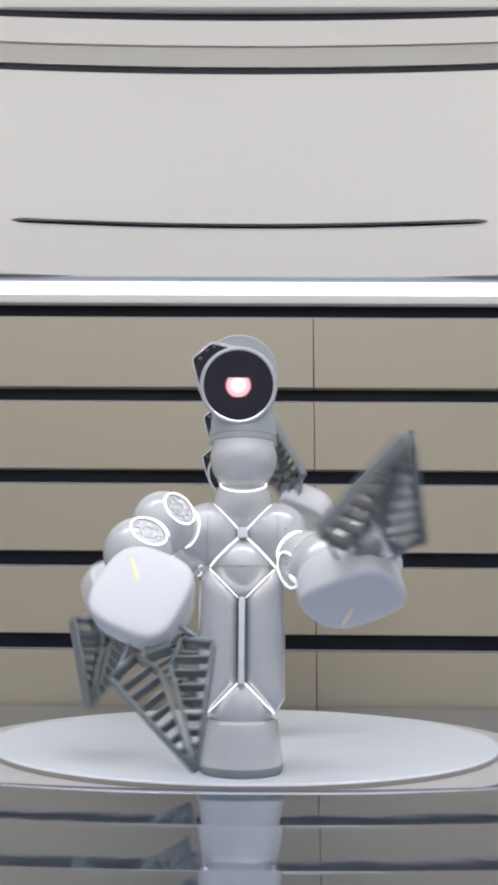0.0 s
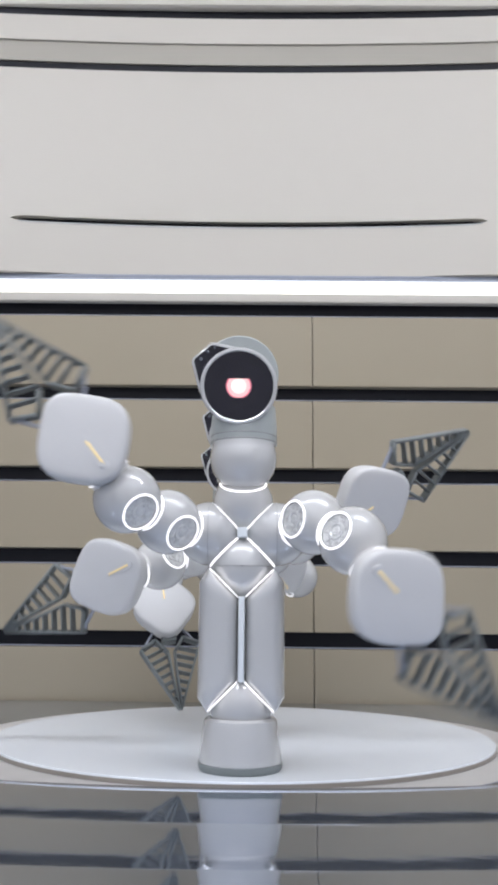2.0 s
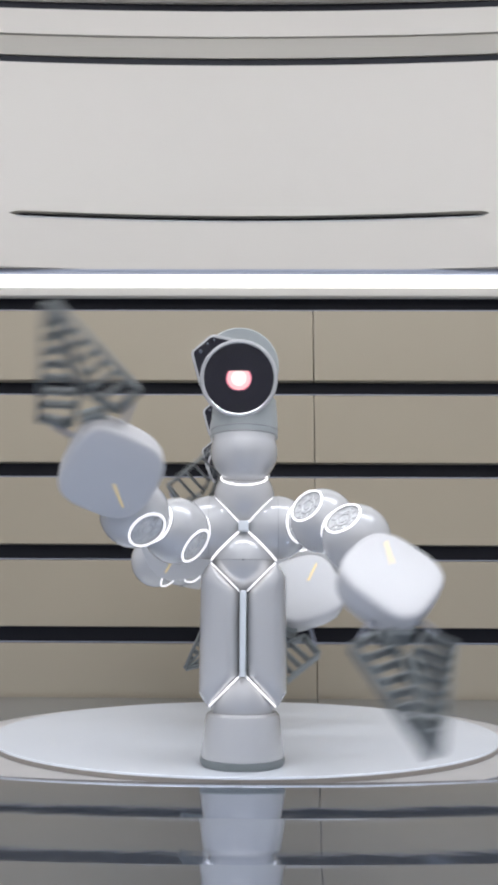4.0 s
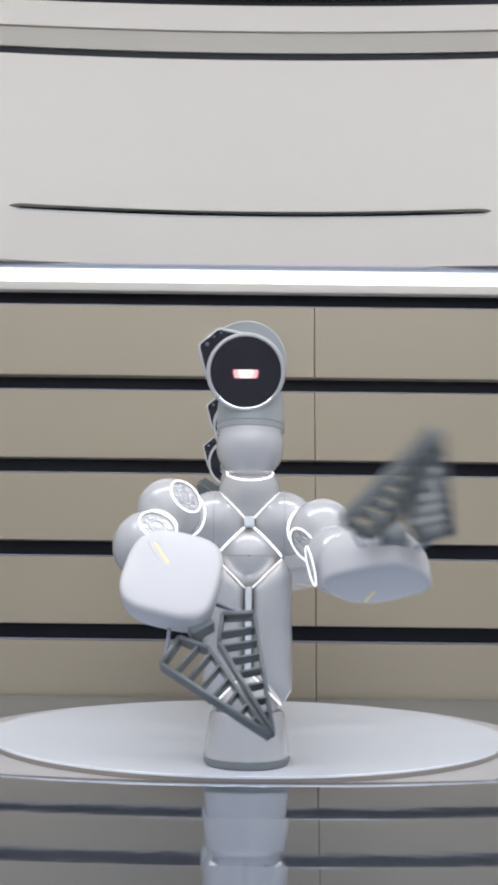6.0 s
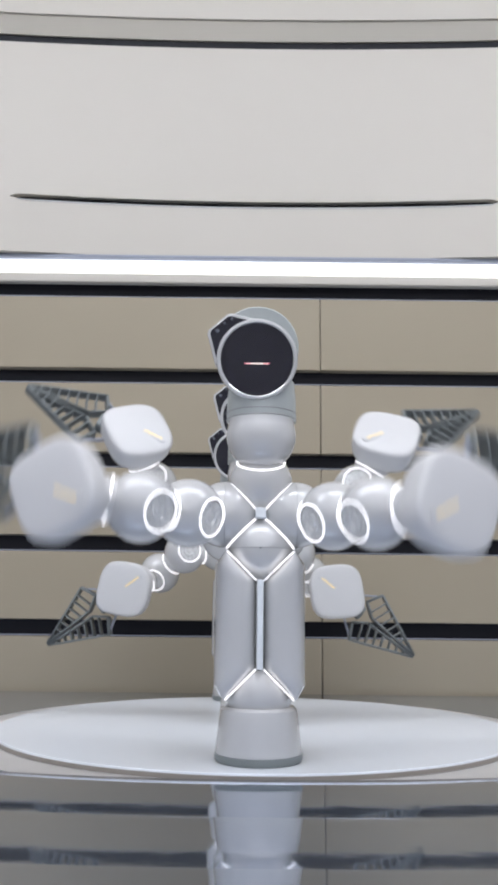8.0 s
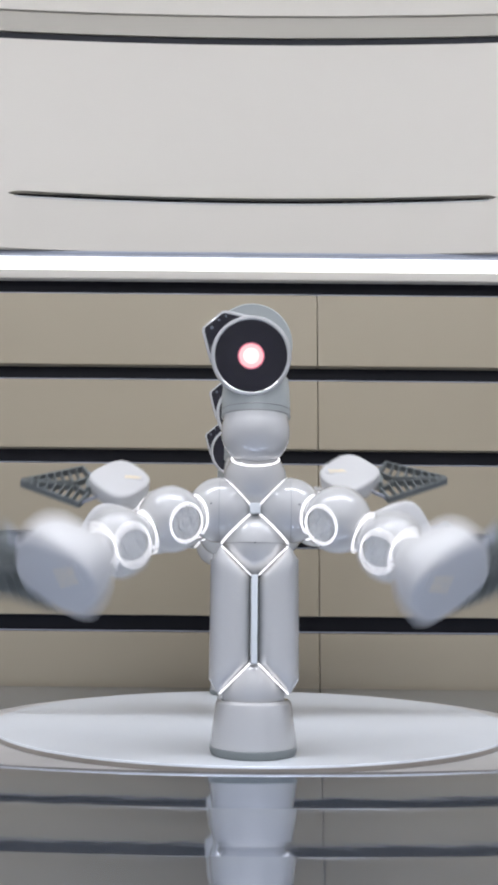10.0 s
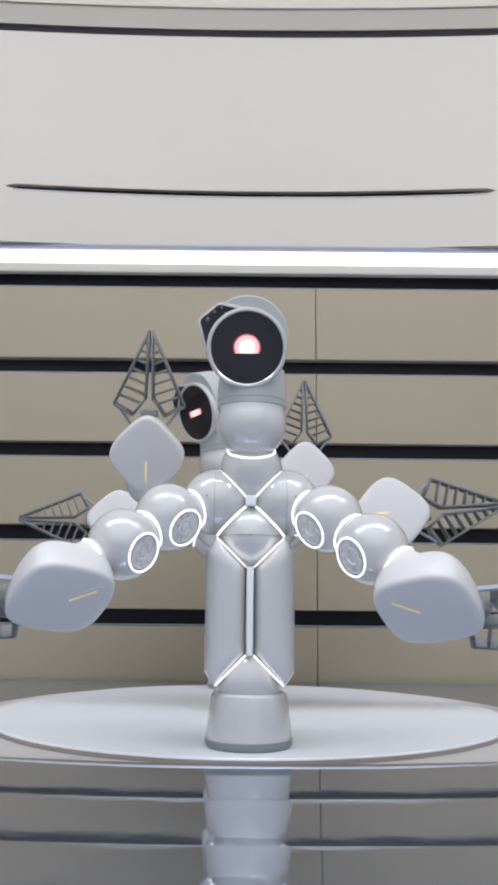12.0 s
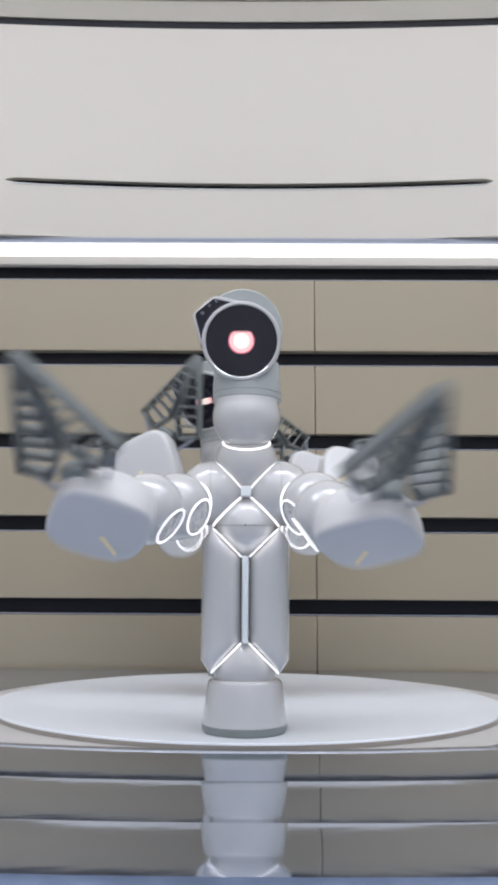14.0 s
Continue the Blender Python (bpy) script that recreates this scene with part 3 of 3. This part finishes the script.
LEAD_LEFT = (
    arm_key(0.0, "-73 -68 11 -30 -79 -54 21 -66 -72 34 -49 -80 -6 -86 50 50"),
    arm_key(0.5, "-68 -71 16 -20 -78 -60 42 -69 -58 55 -40 -73 2 -87 49 50"),
    arm_key(1.0, "-69 -71 15 -20 -77 -60 41 -71 -57 53 -41 -74 1 -87 49 50"),
    arm_key(1.2, "-72 -68 15 -19 -84 -51 26 -65 -71 43 -46 -78 -3 -87 50 50"),
    arm_key(1.5, "-73 -68 5 -46 -81 -36 -30 -63 -72 -11 -60 -79 -16 -78 61 50"),
    arm_key(1.7, "-55 -83 7 -69 -72 -8 -88 -47 2 -82 55 -15 -55 -84 -4 10"),
    arm_key(2.0, "-66 -74 12 -58 -77 27 -57 -29 77 -63 0 78 5 -100 4 -40"),
    arm_key(2.2, "-63 -75 -19 -44 -89 14 12 -92 37 12 -35 93 0 -94 -35 -40 20"),
    arm_key(2.5, "-69 -70 -19 -40 -90 19 59 -81 -3 61 -27 74 20 -86 -47 -40 35"),
    arm_key(3.0, "-76 -60 -27 -34 -91 23 61 -78 -10 74 -12 67 27 -85 -46 -40 35"),
    arm_key(5.5, "-72 -68 15 -21 -76 -62 51 -67 -54 64 -38 -67 4 -85 52 50"),
    arm_key(6.0, "-73 -67 12 -24 -74 -63 44 -70 -57 54 -43 -73 0 -86 51 50"),
    arm_key(6.2, "-76 -65 10 -21 -79 -58 32 -68 -66 39 -51 -77 -6 -85 53 50"),
    arm_key(6.5, "-67 -74 6 -45 -82 -36 -28 -61 -74 -14 -58 -80 -12 -80 59 50"),
    arm_key(6.8, "-74 -51 -44 -55 -51 -66 -51 -61 -60 -71 62 -34 0 -48 -88 -50"),
    arm_key(7.0, "-59 -78 -20 -65 -69 -33 -81 -15 -57 -88 39 -26 -29 -89 -35 0"),
    arm_key(7.2, "-57 -75 34 -68 -73 -2 -96 -24 14 -86 48 -13 -50 -86 13 15"),
    arm_key(7.5, "-73 -48 49 -68 -44 58 -51 -31 80 -70 42 58 1 -80 59 40"),
    arm_key(8.0, "-55 -83 -8 -67 -75 1 -96 -24 16 -85 40 34 -42 -91 0 -20"),
    arm_key(8.2, "-65 -73 -20 -65 -69 -31 -84 -17 -51 -88 40 -25 -32 -90 -30 -10"),
    arm_key(10.5, "-67 -54 -52 -54 -38 -75 -25 -70 -67 -63 67 -39 9 -58 -80 -55 0"),
    arm_key(11.0, "-70 -50 -50 -61 -48 -63 -51 -50 -70 -90 20 -38 22 -62 -76 -55"),
    arm_key(11.5, "-71 -59 -38 -62 -61 -49 -77 -33 -54 -94 4 -33 27 -62 -76 -55"),
    arm_key(12.0, "-74 -59 -32 -62 -62 -48 -75 -42 -51 -94 4 -33 23 -62 -76 -55 0"),
    arm_key(12.5, "-73 -59 -34 -62 -62 -48 -75 -41 -52 -94 3 -33 22 -62 -76 -55 0"),
    arm_key(13.5, "-70 -59 -40 -63 -59 -50 -70 -55 -45 -95 5 -30 20 -62 -76 -55 0"),
    arm_key(13.8, "-60 -71 -36 -51 -84 -19 -72 -67 -18 -69 56 46 -47 -83 31 -55 15"),
    arm_key(14.0, "-52 -79 -31 -34 -93 -13 -45 -89 -6 -32 -62 72 -13 -73 -67 -55 14"),
)
LEAD_RIGHT = (
    arm_key(0.0, "54 -64 -54 15 -98 -13 24 -95 -18 19 -71 68 15 -67 -73 -60 14"),
    arm_key(0.5, "77 -64 -5 17 -94 -30 -53 -84 -11 -59 -38 71 -29 -71 -64 -60 40"),
    arm_key(1.0, "76 -64 -4 18 -94 -30 -54 -84 -11 -59 -38 71 -28 -71 -65 -60 40"),
    arm_key(1.2, "76 -54 -37 41 -91 -6 -51 -80 31 -46 -26 85 -7 -94 -33 -60 25"),
    arm_key(1.5, "51 -85 -14 58 -79 20 21 -78 58 22 -68 70 -16 -73 -66 -60"),
    arm_key(1.7, "53 -84 9 62 -79 1 85 -46 26 86 50 8 50 -86 10 0"),
    arm_key(2.0, "60 -79 13 57 -74 -37 45 -47 -76 66 25 -71 22 -97 -14 10"),
    arm_key(2.2, "78 -62 8 22 -76 -61 -14 -45 -88 -21 -59 -78 13 -80 58 50"),
    arm_key(2.5, "70 -71 -2 20 -74 -65 -45 -57 -69 -56 -45 -69 4 -85 52 50"),
    arm_key(3.0, "69 -72 -6 15 -75 -64 -68 -49 -54 -66 -50 -56 36 -86 36 50"),
    arm_key(5.5, "63 -77 -8 18 -93 -32 -50 -86 -13 -62 -38 68 -34 -64 -69 -60 40"),
    arm_key(6.0, "61 -76 -20 17 -85 -50 33 -94 -4 16 -77 62 8 -63 -77 -60 20"),
    arm_key(6.2, "64 -69 -33 51 -74 -44 68 -63 -38 81 56 16 55 -83 11 -60 20"),
    arm_key(6.5, "58 -75 -32 64 -37 -68 57 -52 -63 78 56 -29 2 -47 -88 -60"),
    arm_key(6.8, "65 -63 -42 55 -54 -64 39 -56 -73 73 61 -29 3 -46 -89 -60"),
    arm_key(7.0, "60 -76 -26 56 -70 -44 58 -36 -73 74 57 -36 37 -79 -48 -20"),
    arm_key(7.2, "62 -75 23 55 -83 7 75 -63 -19 77 64 -9 62 -77 -14 5"),
    arm_key(7.5, "72 -51 48 62 -60 51 48 -50 72 71 34 62 -7 -84 54 30"),
    arm_key(8.0, "55 -83 -10 54 -84 -4 73 -68 4 80 43 43 46 -89 3 -30"),
    arm_key(8.2, "60 -76 -27 61 -63 -48 63 -58 -52 78 58 -21 50 -79 -35 -40"),
    arm_key(10.5, "64 -59 -50 60 -21 -77 22 -72 -66 64 71 -29 -3 -58 -80 -60 0"),
    arm_key(11.0, "62 -64 -44 58 -40 -71 46 -58 -67 91 24 -34 -17 -62 -76 -60"),
    arm_key(11.5, "64 -65 -40 57 -63 -52 62 -57 -54 95 11 -28 -19 -62 -76 -60"),
    arm_key(12.0, "66 -67 -33 60 -62 -51 64 -51 -57 95 8 -30 -17 -62 -76 -60 0"),
    arm_key(12.5, "66 -65 -38 60 -61 -52 64 -53 -56 95 8 -29 -16 -62 -76 -60 0"),
    arm_key(13.5, "67 -62 -40 60 -60 -54 67 -54 -51 96 9 -26 -13 -62 -76 -60 0"),
    arm_key(13.8, "55 -76 -35 49 -83 -27 61 -75 -25 65 58 49 47 -81 35 -60 15"),
    arm_key(14.0, "53 -80 -28 14 -96 -26 39 -91 -11 24 -77 59 6 -60 -80 -60 14"),
)
MIDDLE_LEFT = (
    arm_key(0.0, "-78 -62 -2 -64 -70 -31 -42 -61 -67 -3 -68 -73 55 -78 30 40 0"),
    arm_key(0.1, "-82 -58 -1 -59 -68 -42 -27 -59 -76 -2 -62 -79 55 -78 30 42 0"),
    arm_key(1.5, "-78 -61 12 -17 -72 -67 36 -60 -72 40 -70 -59 -21 -73 65 50 0"),
    arm_key(2.0, "-52 -85 -8 -55 -78 -30 -77 -58 -27 -87 26 -42 -27 -96 -9 20 0"),
    arm_key(2.5, "-63 -76 -16 -49 -87 11 -8 -87 48 1 -29 96 -53 -81 -24 -40 15"),
    arm_key(6.5, "-91 -25 34 -94 1 35 -71 -38 -59 -98 12 -17 2 -80 -61 -30 0"),
    arm_key(6.8, "-98 -14 16 -84 54 -1 -55 -83 7 -98 -20 -1 20 -97 11 -30"),
    arm_key(7.0, "-94 -29 16 -81 58 -6 -68 -73 0 -99 -4 -11 3 -99 11 -30"),
    arm_key(7.2, "-81 -29 -51 -46 40 -79 -75 -58 -34 -86 17 -48 -19 -98 0 -30"),
    arm_key(7.5, "-82 -36 -44 -42 47 -78 -73 -57 -38 -83 17 -52 -20 -98 -2 10"),
    arm_key(8.0, "-82 -21 52 -82 16 55 -34 -42 84 -90 -12 41 25 -80 45 10"),
    arm_key(8.2, "-77 -32 56 -77 5 63 -31 -21 93 -71 35 61 27 -66 70 10"),
    arm_key(10.5, "-71 -63 31 -74 67 -4 -71 -67 -23 -93 1 -36 2 -99 -11 -30 0"),
    arm_key(11.0, "-85 -48 21 -78 62 -5 -80 -60 -8 -97 14 -19 -16 -98 7 -30"),
    arm_key(11.3, "-75 -61 26 -74 68 4 -82 -54 20 -97 21 14 -19 -97 14 -30"),
    arm_key(11.5, "-94 5 34 -86 43 28 -17 -91 38 -58 -36 73 33 -92 -20 -30"),
    arm_key(12.0, "-97 -15 20 -61 27 75 5 -89 45 4 -38 93 2 -93 -37 -30 0"),
    arm_key(12.5, "-98 -8 20 -64 22 74 8 -90 43 4 -37 93 1 -93 -36 -30 0"),
    arm_key(13.5, "-94 -29 16 -61 26 75 6 -89 45 3 -37 93 2 -93 -36 -30 0"),
    arm_key(13.8, "-85 -34 40 -56 80 23 5 -88 47 14 -29 95 -7 -96 -28 -30"),
    arm_key(14.0, "-81 -41 -42 -64 38 66 9 -79 61 38 -23 90 -39 -92 -8 -30 0"),
)
MIDDLE_RIGHT = (
    arm_key(0.0, "70 -66 -26 65 -75 -12 40 -89 21 35 -23 91 4 -96 -26 -40 15"),
    arm_key(1.5, "79 -61 -5 48 -88 3 -33 -91 25 -51 -26 82 -40 -77 -50 -60 40"),
    arm_key(2.0, "56 -80 21 63 -74 24 72 -54 44 82 7 57 35 -87 -35 -15 0"),
    arm_key(2.5, "78 -57 25 45 -78 -43 7 -49 -87 11 -8 -99 44 -88 16 40 0"),
    arm_key(6.5, "82 -40 42 83 31 46 79 -35 -50 98 -2 21 8 -89 -46 -30 0"),
    arm_key(6.8, "90 -37 24 84 53 6 78 -62 -10 97 11 -22 13 -99 8 -30"),
    arm_key(7.0, "78 -59 20 77 63 -13 86 -51 8 97 25 1 24 -96 11 -30"),
    arm_key(7.2, "77 -52 -38 37 41 -84 85 -38 -36 82 38 -43 39 -92 -9 -30"),
    arm_key(7.5, "79 -55 -28 38 48 -79 76 -41 -50 75 35 -57 33 -93 -14 10"),
    arm_key(8.0, "81 -35 48 85 2 53 52 -17 84 88 30 36 -20 -80 45 10"),
    arm_key(8.2, "70 -41 58 71 -6 70 32 -5 94 60 56 57 -14 -63 76 10"),
    arm_key(10.5, "79 -55 27 80 59 9 84 -51 -19 93 24 -29 26 -97 3 -30"),
    arm_key(11.0, "83 -51 23 80 60 -2 83 -55 -7 97 19 -17 21 -98 7 -30"),
    arm_key(11.5, "86 -49 17 73 66 -16 77 -63 11 99 10 4 9 -99 11 -30"),
    arm_key(12.0, "88 -45 15 74 65 -17 74 -65 16 99 7 11 6 -99 11 -30"),
    arm_key(12.5, "93 -35 13 78 61 -14 71 -69 16 99 0 14 0 -100 0 -30 0"),
    arm_key(13.5, "93 -35 13 82 56 -12 74 -66 16 99 1 14 1 -100 0 -30 0"),
    arm_key(13.8, "100 4 5 92 40 -5 32 -89 33 82 -33 47 -37 -93 0 -30"),
    arm_key(14.0, "81 -45 -37 58 81 9 26 -24 94 73 53 43 31 -86 40 -30 0"),
)
REAR_LEFT = (
    arm_key(0.0, "-82 -57 1 -48 -65 -59 20 -72 -67 32 -46 -83 0 -87 49 50 0"),
    arm_key(1.7, "-82 -57 4 -41 -73 -55 13 -66 -74 23 -43 -88 16 -86 48 50 0"),
    arm_key(2.0, "-82 -57 4 -41 -73 -55 13 -66 -74 23 -43 -88 16 -86 48 50 0"),
    arm_key(2.5, "-78 -59 21 -83 -54 15 -89 -40 23 -92 13 36 -25 -95 -19 0 0"),
    arm_key(6.5, "-83 -23 50 -84 -14 52 -91 -40 14 -96 -30 -1 23 -77 -60 -30 0"),
    arm_key(6.8, "-75 -27 60 -73 10 67 -53 -30 79 -83 32 45 8 -74 67 -30"),
    arm_key(7.0, "-78 -25 57 -77 12 63 -46 -34 82 -80 28 53 14 -77 62 -30"),
    arm_key(7.5, "-93 -27 -25 -85 21 -49 -88 -43 -19 -90 33 -28 -35 -94 1 10"),
    arm_key(8.0, "-91 -39 -12 -69 51 -51 -70 -58 -41 -81 16 -57 -18 -98 -2 10"),
    arm_key(8.2, "-93 -5 37 -89 32 33 -67 -74 -8 -97 -5 -23 3 -99 11 10"),
    arm_key(10.5, "-79 -21 57 -80 -12 59 -70 -42 57 -96 -26 9 23 -63 74 -30 0"),
    arm_key(11.0, "-81 -21 54 -80 16 58 -55 -42 72 -92 14 37 15 -74 66 -30"),
    arm_key(11.3, "-73 -21 65 -68 16 72 -69 -42 59 -79 34 51 -19 -93 32 -30"),
    arm_key(11.5, "-95 -17 26 -96 20 21 -78 -51 37 -91 24 34 -19 -96 18 -30"),
    arm_key(12.0, "-98 -2 20 -93 34 12 -58 -81 8 -99 -16 0 16 -98 11 -30"),
    arm_key(12.5, "-98 -5 18 -94 31 10 -67 -74 8 -100 -6 0 6 -99 10 -30"),
    arm_key(13.5, "-98 -4 22 -93 32 14 -64 -76 6 -100 -9 -2 9 -99 11 -30"),
    arm_key(13.8, "-87 -43 25 -94 33 12 -82 -38 43 -85 38 36 -31 -92 24 -30"),
    arm_key(14.0, "-54 -80 26 -83 54 15 -54 -25 80 -55 51 66 -22 -85 47 -30"),
)
REAR_RIGHT = (
    arm_key(0.0, "78 -43 46 63 -60 49 -3 -91 41 -25 -16 95 -79 -53 -31 -60 40"),
    arm_key(1.7, "80 -46 38 62 -66 42 -15 -93 33 -23 -21 95 -61 -71 -36 -60 40"),
    arm_key(2.5, "56 -83 -3 62 -76 -19 86 -50 -1 88 38 -29 45 -87 21 2 0"),
    arm_key(6.5, "60 -78 -14 86 45 22 -9 -10 99 -30 3 95 48 -85 22 -30 0"),
    arm_key(6.8, "69 -19 70 63 18 76 37 -47 80 79 13 59 -28 -79 54 -30"),
    arm_key(7.0, "74 -14 66 67 23 70 42 -57 71 92 -9 38 -33 -72 61 -30"),
    arm_key(7.5, "86 -23 -46 77 9 -63 94 -34 7 91 42 -1 42 -90 11 10"),
    arm_key(8.0, "87 -48 -10 40 72 -56 59 -69 -41 78 1 -63 6 -100 5 10"),
    arm_key(8.2, "67 -68 31 89 29 35 99 -13 2 79 60 -6 61 -79 9 10"),
    arm_key(10.5, "72 -16 67 70 4 71 62 -53 57 97 -23 2 -17 -67 72 -30 0"),
    arm_key(11.0, "75 -10 65 68 27 68 44 -65 62 95 -25 21 -32 -66 68 -30"),
    arm_key(11.3, "61 -6 79 50 30 81 51 -72 48 83 -3 56 -11 -99 12 -30"),
    arm_key(11.5, "71 -31 64 52 49 70 34 -64 69 52 8 85 -4 -99 12 -30"),
    arm_key(12.0, "83 -49 26 50 59 64 -6 -64 77 0 -1 100 4 -100 0 -30 0"),
    arm_key(12.5, "84 -50 23 45 61 65 -5 -65 76 0 -2 100 5 -100 -1 -30 0"),
    arm_key(13.5, "82 -52 23 43 62 66 -2 -67 74 0 -6 100 3 -100 -6 -30 0"),
    arm_key(13.8, "76 -36 54 42 78 46 -7 -86 51 -19 -24 95 9 -97 -23 -30"),
    arm_key(14.0, "63 -77 -12 76 47 44 -2 -58 81 -53 -5 84 36 -91 20 -30 0"),
)


def mirrored(key, dt):
    t, *ways, dial, fold = key
    return (t + dt, *[Vector((-w.x, w.y, w.z)) for w in ways], dial, fold)


def at_time(key, t):
    return (t, *key[1:])


def near(keys, t):
    return min(keys, key=lambda k: abs(k[0] - t))


def blend(keys, t):
    """The arm's pose at t, eased between its keys."""
    if t <= keys[0][0]:
        return keys[0][1:]
    for a, b in zip(keys, keys[1:]):
        if t <= b[0]:
            f = (t - a[0]) / max(b[0] - a[0], 1e-6)
            f = 0.4 * f + 0.6 * f * f * (3 - 2 * f)
            ways = []
            for p, q in zip(a[1:6], b[1:6]):
                w = p.lerp(q, f)
                ways.append(w.normalized() if w.length > 0.05 else p)
            return (*ways, a[6] + (b[6] - a[6]) * f, a[7] + (b[7] - a[7]) * f)
    return keys[-1][1:]


def lead_keys(own, other):
    """The leader's arm: its own keys, with the other arm's swing mirrored 2.5 s later, and the holds between."""
    keys = [mirrored(near(other, t), -2.5) for t in (1.5, 2.0, 2.2)]
    keys += [k for k in own if k[0] <= 0.5] + [at_time(near(own, 0.5), 0.25)]
    keys += [k for k in own if 0.5 < k[0] <= 3.0] + [at_time(near(own, 3.0), 2.75), at_time(near(own, 3.0), 3.4), at_time(near(own, 1.0), 1.05)]
    keys += [mirrored(k, 2.5) for k in other if 1.1 < k[0] < 2.6]
    keys += [k for k in own if 5.3 < k[0] < 9] + [at_time(near(own, 5.5), 5.25), at_time(near(own, 6.8), 6.65), at_time(near(own, 7.5), 7.4), at_time(near(own, 7.5), 7.8)]
    keys += [at_time(near(own, 10.5), 8.55), at_time(near(own, 7.5), 9.25), at_time(near(own, 7.5), 9.55), at_time(near(own, 10.5), 10.25)]
    keys += [k for k in own if k[0] > 10] + [at_time(near(own, 13.5), 13.3), at_time(near(own, 12.5), 13.0)]
    return sorted(keys, key=lambda k: k[0])


def warped(t, pairs):
    """Own time for a leader's time, straight between pairs."""
    for (a, b), (c, d) in zip(pairs, pairs[1:]):
        if t <= c or (c, d) == pairs[-1]:
            return b + (t - a) * (d - b) / (c - a)


def follower_keys(leader, own, pairs):
    """A follower repeats the leader's swing late until 6.1 s, then spreads its arms at heights of its own."""
    early = [k for k in own if k[0] < 6.1]
    keys = [at_time(k, warped(k[0], pairs)) for k in leader if pairs[0][0] <= k[0] <= pairs[-1][0]]
    keys = [k for k in keys if all(abs(k[0] - e[0]) > 0.15 for e in early)]
    keys += [at_time(near(leader, 5.5), 6.0)]
    keys += list(own) + [at_time(near(own, 10.5), 8.6), at_time(near(own, 7.5), 9.3), at_time(near(own, 10.5), 10.2), at_time(near(own, 13.5), 13.3), at_time(near(own, 10.5), 10.8)]
    return sorted(keys, key=lambda k: k[0])


# how late each follower is: leader's time, own time
MIDDLE_LAG = ((-1.0, -0.64), (2.5, 2.86), (5.3, 5.5))
REAR_LAG = ((0.4, 0.0), (1.05, 1.9), (1.75, 2.5), (2.75, 3.0), (3.55, 4.4), (4.25, 5.0), (5.3, 5.55))


def arm_rows(side, keys):
    """Rows for the five moving pieces of an arm, ten a second."""
    rows = ([], [], [], [], [])
    for k in range(141):
        t = k / 10
        w1, w2, w3, fingers, face, dial, fold = blend(keys, t)
        p = Vector((side * SHOULDER[0], 0, SHOULDER[1]))
        hint = Vector((-side * 0.35, -0.85, dial))
        for n, w in enumerate((w1, w2)):
            p = p + w * REACH[n]
            rows[n].append((t, Matrix.Translation(p) @ frame_of(w, hint)))
        turn = frame_of(fingers, face)
        # the hand folds back from the plane of its claw
        palm = turn @ Matrix.Rotation(radians(-fold), 4, "Y")
        rows[3].append((t, Matrix.Translation(p + w3 * 0.0315) @ frame_of(w3, hint if abs(w3.dot(hint)) < 0.9 else Vector((0, 0, 1)))))
        p = p + w3 * REACH[2]
        rows[2].append((t, Matrix.Translation(p) @ palm))
        rows[4].append((t, Matrix.Translation(p + palm.to_3x3() @ Vector((PIVOT, 0, 0))) @ turn))
    return rows


EYES = ((0.0, 0.0065, -0.0105), (5.0, 0.0065, -0.0105), (5.3, 0.0115, -0.0050), (5.7, 0.0115, -0.005), (5.9, 0.0020, -0.0055), (7.7, 0.0020, -0.0055),
        (7.9, 0.0020, -0.0055), (8.0, -0.0032, -0.0042), (8.1, 0.004, -0.007), (8.2, 0.0085, -0.0105), (8.6, 0.0115, -0.0115), (11.0, 0.0115, -0.0115), (11.15, 0.0035, -0.0055), (11.6, 0.0035, -0.0055),
        (11.8, 0.0115, -0.0050), (13.7, 0.0115, -0.0050), (13.8, -0.0034, -0.0045), (14.0, 0.0080, -0.0110))
MIDDLE_EYES = (*[e for e in EYES if e[0] <= 11.0], (11.2, 0.0030, -0.0035), (14.0, 0.0030, -0.0035))
MIDDLE_NOD = ((0, 0, 0, 0), (10.7, 0, 0, 0), (11.0, -8, -0.028, -6), (11.2, -8, -0.027, -24), (11.5, -5, -0.018, -54), (12.0, -5, -0.016, -52), (13.5, -5, -0.016, -52), (14.0, -4, -0.016, -30))


def motions():
    lead_l, lead_r = lead_keys(LEAD_LEFT, LEAD_RIGHT), lead_keys(LEAD_RIGHT, LEAD_LEFT)
    plans = ((lead_arms, lead_l, lead_r),
             (middle_arms, follower_keys(lead_l, MIDDLE_LEFT, MIDDLE_LAG), follower_keys(lead_r, MIDDLE_RIGHT, MIDDLE_LAG)),
             (rear_arms, follower_keys(lead_l, REAR_LEFT, REAR_LAG), follower_keys(lead_r, REAR_RIGHT, REAR_LAG)))
    for arms, left, right in plans:
        for side, keys in ((-1, left), (1, right)):
            for piece, rows in zip(arms[side], arm_rows(side, keys)):
                walk(piece, rows)
    for h, fm, lids in (lead_head, middle_head, rear_head):
        nod = MIDDLE_NOD if h is middle_head[0] else ((0, 0, 0, 0), (14, 0, 0, 0))
        walk(h, [(t, Matrix.Translation((b, 0, 0.250)) @ Matrix.Rotation(radians(a), 4, "Y") @ Matrix.Rotation(radians(c), 4, "Z")) for t, a, b, c in nod])
        for n, lid in enumerate(lids):
            walk(lid, [(row[0], fm @ Matrix.Translation((0, row[1 + n], 0.0)) @ Matrix.Diagonal((1 / 1.10, 1 / 1.10, 1, 1))) for row in (MIDDLE_EYES if h is middle_head[0] else EYES)])


motions()
